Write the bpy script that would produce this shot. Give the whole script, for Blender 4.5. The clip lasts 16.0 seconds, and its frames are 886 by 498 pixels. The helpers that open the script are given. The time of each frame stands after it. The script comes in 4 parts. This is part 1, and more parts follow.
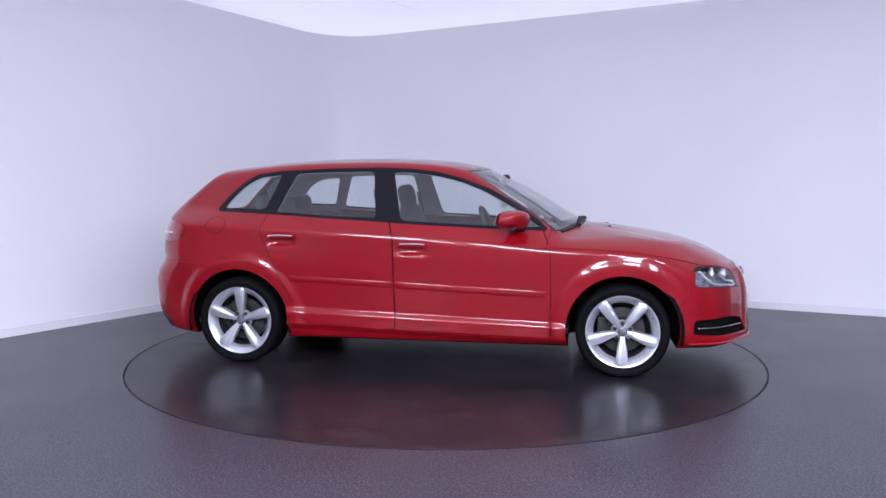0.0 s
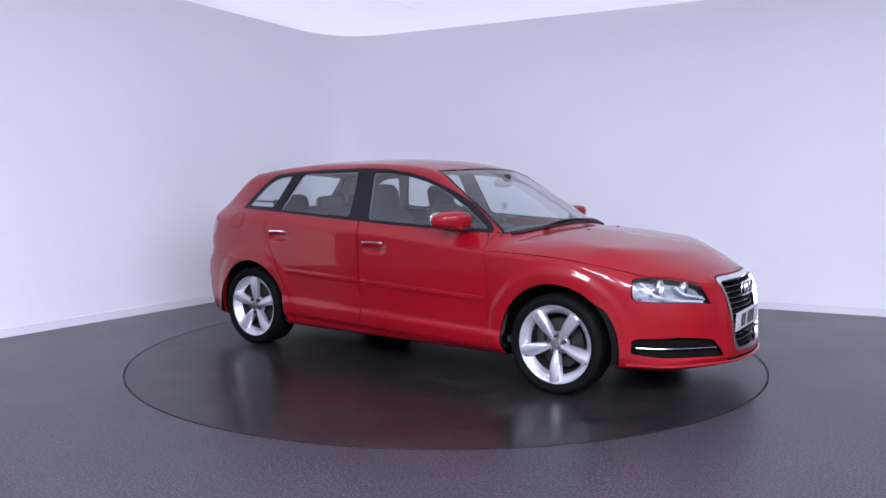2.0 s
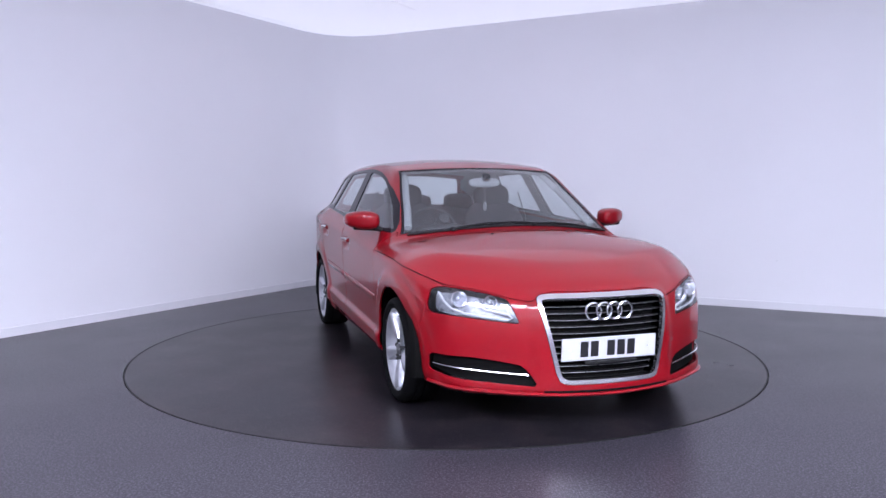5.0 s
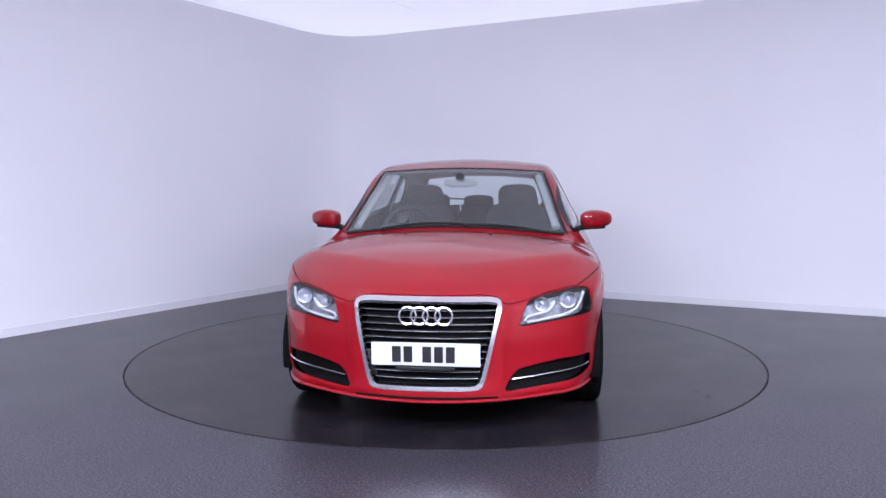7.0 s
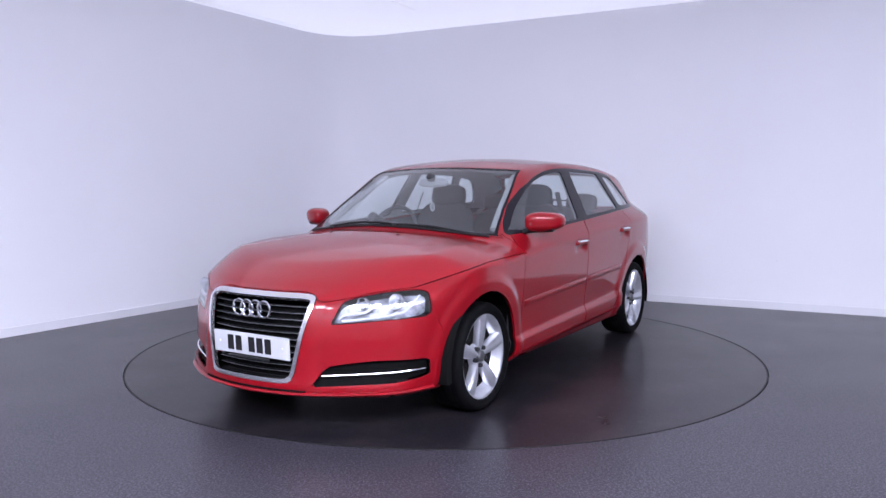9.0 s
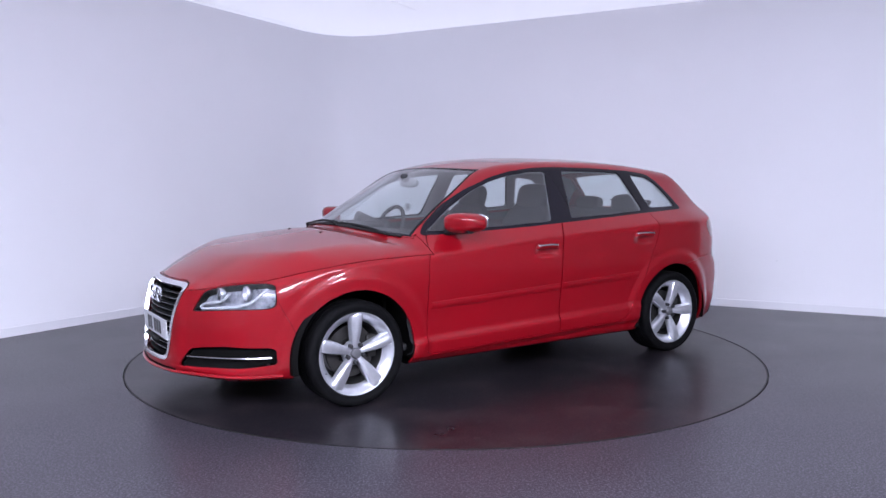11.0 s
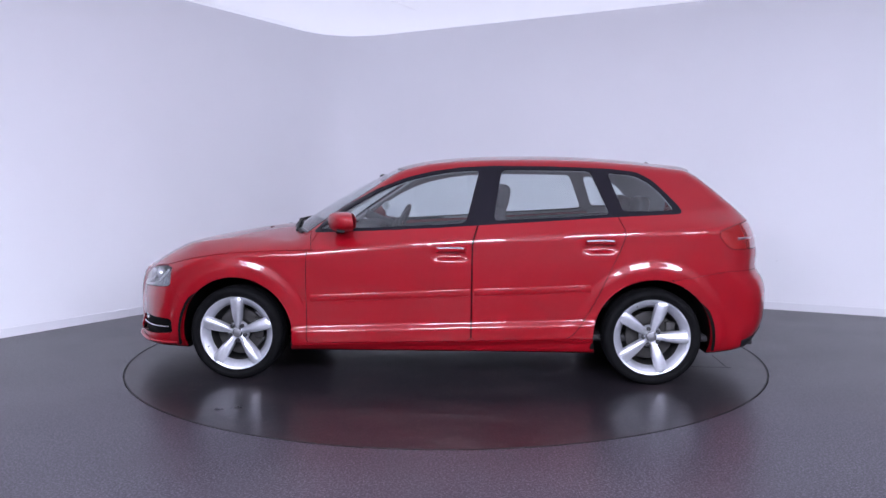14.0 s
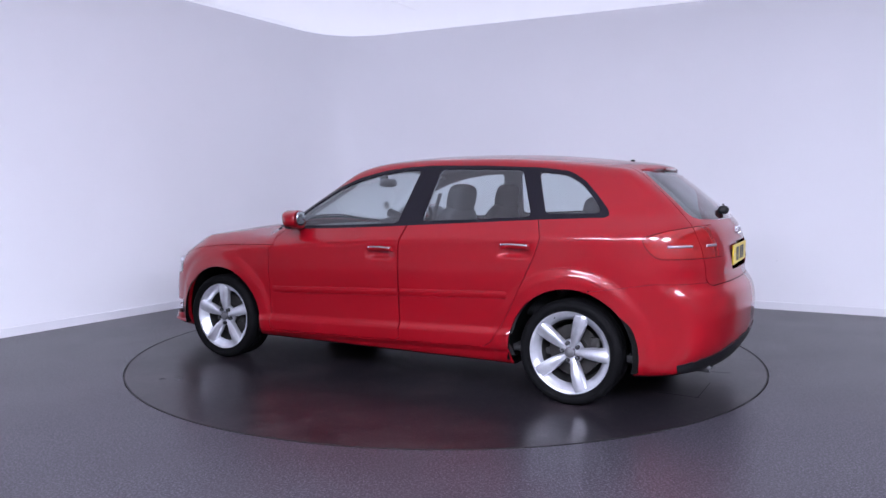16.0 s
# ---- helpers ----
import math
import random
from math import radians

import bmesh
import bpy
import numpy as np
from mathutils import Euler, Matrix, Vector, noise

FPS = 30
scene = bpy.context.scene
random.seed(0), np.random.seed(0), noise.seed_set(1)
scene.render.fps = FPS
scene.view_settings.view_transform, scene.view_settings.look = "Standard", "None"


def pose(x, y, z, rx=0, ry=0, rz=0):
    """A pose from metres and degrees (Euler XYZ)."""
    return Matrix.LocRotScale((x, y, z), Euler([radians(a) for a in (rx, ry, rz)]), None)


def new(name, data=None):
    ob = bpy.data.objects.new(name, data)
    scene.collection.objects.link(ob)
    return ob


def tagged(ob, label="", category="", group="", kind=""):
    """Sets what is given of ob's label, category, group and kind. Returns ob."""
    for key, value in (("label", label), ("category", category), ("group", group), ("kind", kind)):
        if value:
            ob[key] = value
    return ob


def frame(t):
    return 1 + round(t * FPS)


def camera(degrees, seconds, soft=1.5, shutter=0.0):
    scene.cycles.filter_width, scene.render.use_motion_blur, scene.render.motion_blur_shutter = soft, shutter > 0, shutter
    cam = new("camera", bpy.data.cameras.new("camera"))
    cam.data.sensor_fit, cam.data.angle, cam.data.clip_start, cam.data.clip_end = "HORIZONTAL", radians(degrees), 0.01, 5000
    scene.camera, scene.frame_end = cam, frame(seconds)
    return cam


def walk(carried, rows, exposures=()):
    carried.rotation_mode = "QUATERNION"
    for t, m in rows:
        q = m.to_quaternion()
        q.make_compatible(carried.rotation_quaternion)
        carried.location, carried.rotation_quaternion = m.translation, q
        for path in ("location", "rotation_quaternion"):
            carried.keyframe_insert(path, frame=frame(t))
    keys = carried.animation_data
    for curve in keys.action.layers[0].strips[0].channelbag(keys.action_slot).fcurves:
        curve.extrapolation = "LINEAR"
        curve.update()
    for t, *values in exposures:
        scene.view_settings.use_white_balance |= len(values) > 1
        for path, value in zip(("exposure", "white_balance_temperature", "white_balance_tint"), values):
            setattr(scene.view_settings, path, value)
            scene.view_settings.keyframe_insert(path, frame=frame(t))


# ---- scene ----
from functools import lru_cache

# the camera stands still on a tripod
cam = camera(60.1, 16.0, soft=1.5)
STAND = pose(0, -5.694, 1.216, 85.31, 0, 0.18) @ pose(0, 0, 0, 0, 0, -0.08)
walk(cam, [(0.0, STAND), (16.0, STAND)], exposures=[(0.0, 0.38, 6500, 10), (16.0, 0.38, 6500, 10)])

SPIN_START, SPIN_RATE = -9.85, -12.403      # degrees, degrees a second
TABLE_RADIUS = 2.241
CAR_X, CAR_Y = -0.031, 0.153                # the car's middle on the turntable

# ---- world ----
world = bpy.data.worlds.new("world")
scene.world = world
world.use_nodes = True
world.node_tree.nodes["Background"].inputs[0].default_value = (0.75, 0.77, 0.9, 1)
world.node_tree.nodes["Background"].inputs[1].default_value = 0.05

# ---- materials ----


def material(name, color, rough=0.5, metal=0.0, **more):
    m = bpy.data.materials.new(name)
    m.use_nodes = True
    b = m.node_tree.nodes["Principled BSDF"]
    b.inputs["Base Color"].default_value = (*color, 1)
    b.inputs["Roughness"].default_value = rough
    b.inputs["Metallic"].default_value = metal
    for key, value in more.items():
        b.inputs[key.replace("_", " ")].default_value = value
    return m


def textured(m, scale, dark, light, detail=6, low=0.3, high=0.7, bump=0.0, rough=None, bump_scale=None, layers=()):
    """Noise between two colours on a material, with optional relief and gloss variation."""
    nt = m.node_tree
    b = nt.nodes["Principled BSDF"]
    co = nt.nodes.new("ShaderNodeTexCoord")
    n = nt.nodes.new("ShaderNodeTexNoise")
    n.inputs["Scale"].default_value, n.inputs["Detail"].default_value = scale, detail
    nt.links.new(co.outputs["Object"], n.inputs["Vector"])
    r = nt.nodes.new("ShaderNodeValToRGB")
    r.color_ramp.elements[0].position, r.color_ramp.elements[1].position = low, high
    r.color_ramp.elements[0].color, r.color_ramp.elements[1].color = (*dark, 1), (*light, 1)
    nt.links.new(n.outputs["Fac"], r.inputs["Fac"])
    color = r.outputs["Color"]
    for scale2, detail2, lo, hi, tint, amount in layers:
        n2 = nt.nodes.new("ShaderNodeTexNoise")
        n2.inputs["Scale"].default_value, n2.inputs["Detail"].default_value = scale2, detail2
        nt.links.new(co.outputs["Object"], n2.inputs["Vector"])
        r2 = nt.nodes.new("ShaderNodeValToRGB")
        r2.color_ramp.elements[0].position, r2.color_ramp.elements[1].position = lo, hi
        r2.color_ramp.elements[0].color, r2.color_ramp.elements[1].color = (0, 0, 0, 1), (amount, amount, amount, 1)
        nt.links.new(n2.outputs["Fac"], r2.inputs["Fac"])
        mix = nt.nodes.new("ShaderNodeMix")
        mix.data_type = "RGBA"
        nt.links.new(r2.outputs["Color"], mix.inputs[0])
        nt.links.new(color, mix.inputs[6])
        mix.inputs[7].default_value = (*tint, 1)
        color = mix.outputs[2]
    nt.links.new(color, b.inputs["Base Color"])
    if rough:
        mr = nt.nodes.new("ShaderNodeMapRange")
        mr.inputs["To Min"].default_value, mr.inputs["To Max"].default_value = rough
        nt.links.new(n.outputs["Fac"], mr.inputs["Value"])
        nt.links.new(mr.outputs["Result"], b.inputs["Roughness"])
    if bump:
        nb = nt.nodes.new("ShaderNodeTexNoise")
        nb.inputs["Scale"].default_value, nb.inputs["Detail"].default_value = bump_scale or scale * 3, 3
        nt.links.new(co.outputs["Object"], nb.inputs["Vector"])
        bp = nt.nodes.new("ShaderNodeBump")
        bp.inputs["Strength"].default_value, bp.inputs["Distance"].default_value = bump, 0.004
        nt.links.new(nb.outputs["Fac"], bp.inputs["Height"])
        nt.links.new(bp.outputs["Normal"], b.inputs["Normal"])
    return m


WALL = textured(material("white_wall_paint", (0.8, 0.8, 0.82), 0.6), 0.5, (0.82, 0.82, 0.85), (0.86, 0.86, 0.89), bump=0.08, bump_scale=160)
# Dark tone stands for the unlit space behind the camera.
GREY_WALL = textured(material("unlit_space_grey", (0.16, 0.16, 0.17), 0.7), 0.8, (0.14, 0.14, 0.15), (0.18, 0.18, 0.19))
CEILING = textured(material("ceiling_paint", (0.88, 0.88, 0.88), 0.7), 0.7, (0.87, 0.87, 0.88), (0.91, 0.91, 0.91))
SKIRTING = material("skirting_paint", (0.76, 0.76, 0.79), 0.5, Specular_IOR_Level=0.3)
FLOOR = textured(material("grey_vinyl", (0.015, 0.015, 0.02), 0.3, Specular_IOR_Level=0.24), 1.3, (0.0095, 0.009, 0.0125), (0.0135, 0.013, 0.0175), detail=5, bump=0.10, bump_scale=220, rough=(0.24, 0.38), layers=((85, 2, 0.50, 0.62, (0.085, 0.077, 0.096), 0.85), (140, 2, 0.57, 0.65, (0.15, 0.135, 0.16), 0.75), (2.4, 6, 0.52, 0.72, (0.034, 0.030, 0.036), 0.4)))
# Darker than the floor's vinyl: the car's shade is put into this colour.
TABLE = textured(material("turntable_vinyl_shaded", (0.015, 0.015, 0.02), 0.29, Specular_IOR_Level=0.24), 2.2, (0.0050, 0.0046, 0.0062), (0.0085, 0.0074, 0.0094), detail=6, bump=0.06, bump_scale=200, rough=(0.24, 0.36), layers=((95, 2, 0.54, 0.66, (0.060, 0.052, 0.062), 0.6), (3.2, 10, 0.50, 0.72, (0.040, 0.030, 0.032), 0.55), (24, 8, 0.56, 0.72, (0.060, 0.050, 0.052), 0.5)))
GROOVE = material("groove_rubber", (0.008, 0.008, 0.008), 0.6)
LED = bpy.data.materials.new("led_diffuser")
LED.use_nodes = True
LED.node_tree.nodes.clear()
_e = LED.node_tree.nodes.new("ShaderNodeEmission")
_e.inputs[0].default_value, _e.inputs[1].default_value = (0.83, 0.855, 1.08, 1), 56.0
_o = LED.node_tree.nodes.new("ShaderNodeOutputMaterial")
LED.node_tree.links.new(_e.outputs[0], _o.inputs[0])

GLOW = material("backlit_ceiling_skin", (0.86, 0.86, 0.88), 0.6, Emission_Color=(0.83, 0.855, 1.08, 1), Emission_Strength=0.46)

RED = material("red_paint", (0.222, 0.0024, 0.0072), 0.35, Coat_Weight=0.85, Coat_Roughness=0.012, Specular_IOR_Level=0.10)
SATIN_BLACK = textured(material("black_plastic", (0.010, 0.010, 0.011), 0.5, Specular_IOR_Level=0.25), 60, (0.007, 0.007, 0.008), (0.011, 0.011, 0.012), bump=0.15, bump_scale=500)
GLOSS_BLACK = material("gloss_black", (0.008, 0.007, 0.011), 0.2, Specular_IOR_Level=0.2)
SEAL = material("rubber_seal", (0.0035, 0.0035, 0.0035), 0.75, Specular_IOR_Level=0.06)
CHROME = material("chrome", (0.86, 0.87, 0.9), 0.08, 1.0)
SATIN_ALU = material("satin_aluminium", (0.75, 0.76, 0.8), 0.3, 1.0)
ALLOY = textured(material("silver_alloy", (0.6, 0.6, 0.64), 0.32, 0.75), 30, (0.54, 0.55, 0.59), (0.62, 0.63, 0.67), rough=(0.25, 0.4))
ALLOY_DARK = material("shaded_alloy", (0.16, 0.16, 0.17), 0.5, 0.7)
TYRE = textured(material("tyre_rubber", (0.005, 0.005, 0.006), 0.7, Specular_IOR_Level=0.05), 25, (0.003, 0.003, 0.0035), (0.0055, 0.0055, 0.006), bump=0.2, bump_scale=200, rough=(0.55, 0.75))
# Brake steel coloured dark to stand for the shade behind the spokes.
DISC = material("shade_dark_brake_steel", (0.03, 0.028, 0.027), 0.6, 0.5)
# Near-black alloy: the shade inside the wheel is put into its colour.
BARREL = textured(material("shade_dark_barrel", (0.02, 0.02, 0.02), 0.7), 20, (0.006, 0.006, 0.007), (0.014, 0.0135, 0.013))
BOLT = material("dark_bolt_cap", (0.02, 0.02, 0.023), 0.45, 0.2)
GRILLE_BLACK = material("grille_black", (0.0045, 0.0045, 0.005), 0.55, Specular_IOR_Level=0.07)
BRIGHT_TRIM = material("bright_trim", (0.88, 0.88, 0.9), 0.22, 1.0)
TRIM = textured(material("dark_trim", (0.03, 0.03, 0.033), 0.65), 90, (0.022, 0.022, 0.025), (0.036, 0.036, 0.039), bump=0.2, bump_scale=400)
CLOTH = textured(material("dark_seat_cloth", (0.035, 0.035, 0.04), 0.9), 120, (0.022, 0.022, 0.026), (0.045, 0.045, 0.05), bump=0.3, bump_scale=700)
LINING = textured(material("pale_headliner", (0.34, 0.34, 0.35), 0.85), 150, (0.30, 0.30, 0.32), (0.37, 0.37, 0.38), bump=0.15, bump_scale=600)
PLATE_WHITE = material("white_plate", (0.50, 0.51, 0.53), 0.45, Specular_IOR_Level=0.3)
PLATE_YELLOW = material("yellow_plate", (0.72, 0.52, 0.03), 0.35)
INK = material("plate_ink", (0.01, 0.01, 0.012), 0.4)
LENS_RED = material("red_lens", (0.24, 0.004, 0.005), 0.12, Coat_Weight=1.0)



def glass(name, tint, blend):
    """Thin pane: a tinted see-through layer mixed with a mirror-like one."""
    m = bpy.data.materials.new(name)
    m.use_nodes = True
    nt = m.node_tree
    nt.nodes.clear()
    tr, gl = nt.nodes.new("ShaderNodeBsdfTransparent"), nt.nodes.new("ShaderNodeBsdfGlossy")
    tr.inputs[0].default_value = (*tint, 1)
    gl.inputs[0].default_value, gl.inputs["Roughness"].default_value = (1, 1, 1, 1), 0.01
    mx, out = nt.nodes.new("ShaderNodeMixShader"), nt.nodes.new("ShaderNodeOutputMaterial")
    lw, power, scale = nt.nodes.new("ShaderNodeLayerWeight"), nt.nodes.new("ShaderNodeMath"), nt.nodes.new("ShaderNodeMath")
    lw.inputs[0].default_value = 0.5
    power.operation, scale.operation = "POWER", "MULTIPLY_ADD"
    power.inputs[1].default_value = 4.5
    scale.inputs[1].default_value, scale.inputs[2].default_value = 0.9, blend
    nt.links.new(lw.outputs["Facing"], power.inputs[0])
    nt.links.new(power.outputs[0], scale.inputs[0])
    nt.links.new(scale.outputs[0], mx.inputs[0])
    nt.links.new(tr.outputs[0], mx.inputs[1])
    nt.links.new(gl.outputs[0], mx.inputs[2])
    nt.links.new(mx.outputs[0], out.inputs[0])
    return m


GLASS = glass("car_glass", (0.83, 0.89, 0.89), 0.10)
LAMP_GLASS = glass("lamp_glass", (0.93, 0.95, 0.97), 0.07)

# ---- mesh tools ----


def mesh_object(name, bm, mat, parent=None, smooth=True):
    me = bpy.data.meshes.new(name)
    bm.to_mesh(me)
    bm.free()
    for poly in me.polygons:
        poly.use_smooth = smooth
    if smooth:
        me.set_sharp_from_angle(angle=radians(42))
    me.materials.append(mat)
    ob = new(name, me)
    ob.parent = parent
    return ob


def part(name, bm, mat, parent, label="", smooth=True):
    ob = mesh_object(name, bm, mat, parent, smooth)
    return tagged(ob, label) if label else ob


def box_bm(size, bevel=0.0, at=(0, 0, 0), turn=None, segments=2):
    bm = bmesh.new()
    bmesh.ops.create_cube(bm, size=1.0)
    bmesh.ops.scale(bm, vec=size, verts=bm.verts)
    if bevel:
        bmesh.ops.bevel(bm, geom=bm.edges[:], offset=bevel, segments=segments, affect="EDGES", profile=0.5)
    if turn:
        bmesh.ops.transform(bm, matrix=turn, verts=bm.verts)
    bmesh.ops.translate(bm, vec=at, verts=bm.verts)
    return bm


def join_bm(bms):
    out = bmesh.new()
    for b in bms:
        me = bpy.data.meshes.new("tmp")
        b.to_mesh(me)
        b.free()
        out.from_mesh(me)
        bpy.data.meshes.remove(me)
    return out


def lathe(profile, steps=64, axis="y"):
    """Spin (radius, along) pairs round the y axis."""
    bm = bmesh.new()
    rings = []
    for k in range(steps):
        a = 2 * math.pi * k / steps
        rings.append([bm.verts.new((r * math.cos(a), s, r * math.sin(a))) for r, s in profile])
    for k in range(steps):
        p, q = rings[k], rings[(k + 1) % steps]
        for i in range(len(profile) - 1):
            bm.faces.new((p[i], p[i + 1], q[i + 1], q[i]))
    bmesh.ops.remove_doubles(bm, verts=bm.verts, dist=1e-5)
    bmesh.ops.recalc_face_normals(bm, faces=bm.faces)
    return bm


def tube_bm(points, radius, sides=8, closed=False, flat=1.0):
    """A round bar along points; flat scales it in z."""
    bm = bmesh.new()
    pts = [Vector(p) for p in points]
    rings = []
    n = len(pts)
    for i, p in enumerate(pts):
        a = pts[(i - 1) % n] if closed or i else p
        b = pts[(i + 1) % n] if closed or i < n - 1 else p
        d = (b - a).normalized()
        u = d.cross(Vector((0, 0, 1)))
        if u.length < 0.1:
            u = d.cross(Vector((1, 0, 0)))
        u.normalize()
        w = u.cross(d).normalized()
        rings.append([bm.verts.new(p + u * radius * math.cos(2 * math.pi * k / sides) + w * radius * flat * math.sin(2 * math.pi * k / sides)) for k in range(sides)])
    for i in range(n if closed else n - 1):
        p, q = rings[i], rings[(i + 1) % n]
        for k in range(sides):
            bm.faces.new((p[k], p[(k + 1) % sides], q[(k + 1) % sides], q[k]))
    if not closed:
        bm.faces.new(rings[0])
        bm.faces.new(rings[-1][::-1])
    bmesh.ops.recalc_face_normals(bm, faces=bm.faces)
    return bm


# ---- the studio ----
SEAMS = (((-1.681, 0.498), (-1.949, 0.513)), ((-1.931, 0.128), (-1.924, 0.518)), ((-2.005, -0.190), (-1.854, -0.164)))
CEIL_Z = 3.09
LEFT_DIR, RIGHT_DIR = Vector((0.508, 0.861, 0)), Vector((0.890, -0.456, 0))
CORNER = Vector((-1.36, 4.158, 0))


def wall_line():
    """Plan of the wall's face: a straight run, a rounded corner, a straight run, and the sides behind."""
    t = 0.76
    a, b = CORNER - LEFT_DIR * t, CORNER + RIGHT_DIR * t
    pts = [CORNER - LEFT_DIR * 6.2]
    for k in range(25):
        s = k / 24
        pts.append(a * (1 - s) ** 2 + CORNER * 2 * s * (1 - s) + b * s * s)
    pts.append(CORNER + RIGHT_DIR * 7.4)
    return pts


def strip(points, z0, z1, thick, up=True):
    """An upright slab that follows a plan line; thick grows away from the room."""
    bm = bmesh.new()
    cols = []
    for i, p in enumerate(points):
        a, b = points[max(i - 1, 0)], points[min(i + 1, len(points) - 1)]
        d = (b - a).normalized()
        n = Vector((-d.y, d.x, 0)) * thick
        cols.append([bm.verts.new((*p.xy, z0)), bm.verts.new((*p.xy, z1)), bm.verts.new((*(p + n).xy, z1)), bm.verts.new((*(p + n).xy, z0))])
    for p, q in zip(cols, cols[1:]):
        for k in range(4):
            bm.faces.new((p[k], p[(k + 1) % 4], q[(k + 1) % 4], q[k]))
    bm.faces.new(cols[0])
    bm.faces.new(cols[-1][::-1])
    bmesh.ops.recalc_face_normals(bm, faces=bm.faces)
    return bm


WALL_LINE = wall_line()
tagged(mesh_object("wall_studio", strip(WALL_LINE, 0, CEIL_Z, 0.12), WALL), "white painted studio wall with a rounded corner", "wall", kind="structure")
P0, P1 = WALL_LINE[0], WALL_LINE[-1]
BACK = [P1, Vector((P1.x, -7.6, 0)), Vector((P0.x, -7.6, 0)), P0]
# Unseen walls added to close the room and darken the car's reflections.
for _i in range(3):
    tagged(mesh_object("unseen_wall_behind", strip([BACK[_i], BACK[_i + 1]], 0, CEIL_Z, 0.12), GREY_WALL, smooth=False), "unseen wall added behind the camera, dark to stand for unlit space", "wall", kind="structure")


def moved(points, by):
    out = []
    for i, p in enumerate(points):
        a, b = points[max(i - 1, 0)], points[min(i + 1, len(points) - 1)]
        d = (b - a).normalized()
        out.append(p + Vector((d.y, -d.x, 0)) * by)
    return out


tagged(mesh_object("baseboard", strip(moved(WALL_LINE, 0.012), 0, 0.074, 0.014), SKIRTING), "white painted skirting along the studio wall", "skirting", kind="structure")


def slab(points, z0, z1):
    bm = bmesh.new()
    lo, hi = [bm.verts.new((*p.xy, z0)) for p in points], [bm.verts.new((*p.xy, z1)) for p in points]
    bm.faces.new(lo)
    bm.faces.new(hi)
    for i in range(len(points)):
        j = (i + 1) % len(points)
        bm.faces.new((lo[i], lo[j], hi[j], hi[i]))
    bmesh.ops.recalc_face_normals(bm, faces=bm.faces)
    return bm


OUTLINE = moved(WALL_LINE, -0.1) + [Vector((P1.x + 0.1, -7.7, 0)), Vector((P0.x - 0.1, -7.7, 0))]
tagged(mesh_object("ceiling", slab(OUTLINE, CEIL_Z, CEIL_Z + 0.1), CEILING, smooth=False), "white painted studio ceiling", "ceiling", kind="structure")


def floor_bm():
    """The floor with a round hole for the turntable."""
    bm = bmesh.new()
    n = 144
    ring = [(TABLE_RADIUS + 0.006) * Vector((math.cos(2 * math.pi * k / n), math.sin(2 * math.pi * k / n), 0)) for k in range(n)]
    top = [bm.verts.new(p) for p in ring]
    low = [bm.verts.new(p - Vector((0, 0, 0.03))) for p in ring]
    far = [bm.verts.new(p.normalized() * 12) for p in ring]
    for k in range(n):
        j = (k + 1) % n
        bm.faces.new((top[k], top[j], far[j], far[k]))
        bm.faces.new((low[k], low[j], top[j], top[k]))
    bm.faces.new(low)
    bmesh.ops.recalc_face_normals(bm, faces=bm.faces)
    return bm


tagged(mesh_object("floor", floor_bm(), FLOOR, smooth=False), "dark grey speckled vinyl studio floor", "floor", kind="structure")
turntable = tagged(mesh_object("turntable", lathe([(0, 0.0), (TABLE_RADIUS - 0.006, 0.0), (TABLE_RADIUS - 0.004, -0.003), (TABLE_RADIUS - 0.004, -0.025), (0, -0.025)], 144), TABLE, smooth=False), "round vinyl turntable flush with the floor, darkened for shade under the car", "turntable")
turntable.data.transform(Matrix.Rotation(radians(90), 4, "X"))

part("edge_seal", strip([Vector((TABLE_RADIUS * math.cos(k * math.pi / 72), TABLE_RADIUS * math.sin(k * math.pi / 72), 0)) for k in range(145)], -0.02, 0.0012, 0.008), GROOVE, turntable, "black rubber seal round the turntable's edge")
for _a, _b in SEAMS:
    part("floor_seam", tube_bm([(*_a, -0.001), (*_b, -0.001)], 0.004, 6, flat=0.6), GROOVE, turntable, "dark joint line in the vinyl")

# the backlit ceiling: a stretched white skin over LED panels, with its joints
tagged(mesh_object("ceiling_lightbox", slab(moved(WALL_LINE, 0.012) + [Vector((P1.x - 0.01, -7.55, 0)), Vector((P0.x + 0.01, -7.55, 0))], CEIL_Z - 0.03, CEIL_Z - 0.004), GLOW, smooth=False), "backlit white stretch ceiling with faint panel joints", "ceiling", kind="structure")
for _k in range(-1, 3):
    _p = Vector((-0.437, 2.303, CEIL_Z - 0.031)) + Vector((LEFT_DIR.y, -LEFT_DIR.x, 0)) * 1.625 * _k
    tagged(mesh_object("ceiling_joint", tube_bm([_p - LEFT_DIR * 5.5, _p + LEFT_DIR * 0.25], 0.005, 6, flat=0.4), SKIRTING), "faint straight joint in the white ceiling", "ceiling", kind="structure")

# bright LED panels added under it, unseen behind the camera, to light the walls
def unseen_ceiling_light(x, y):
    lamp = tagged(new("unseen_ceiling_light"), "unseen white LED panel added under the ceiling behind the camera", "ceiling light", "ceiling lights")
    lamp.location = (x, y, CEIL_Z - 0.10)
    part("housing", box_bm((1.26, 0.66, 0.05), 0.006, (0, 0, 0.028)), SKIRTING, lamp, "white metal housing", smooth=False)
    part("diffuser", box_bm((1.2, 0.60, 0.05), 0.02, (0, 0, -0.02)), LED, lamp, "glowing white LED diffuser", smooth=False)


for _y in (-5.6, -6.9):
    for _x in (-2.6, -0.6, 1.4, 3.6):
        unseen_ceiling_light(_x, _y)

# ---- the car: a smooth shell, cut into its panels ----


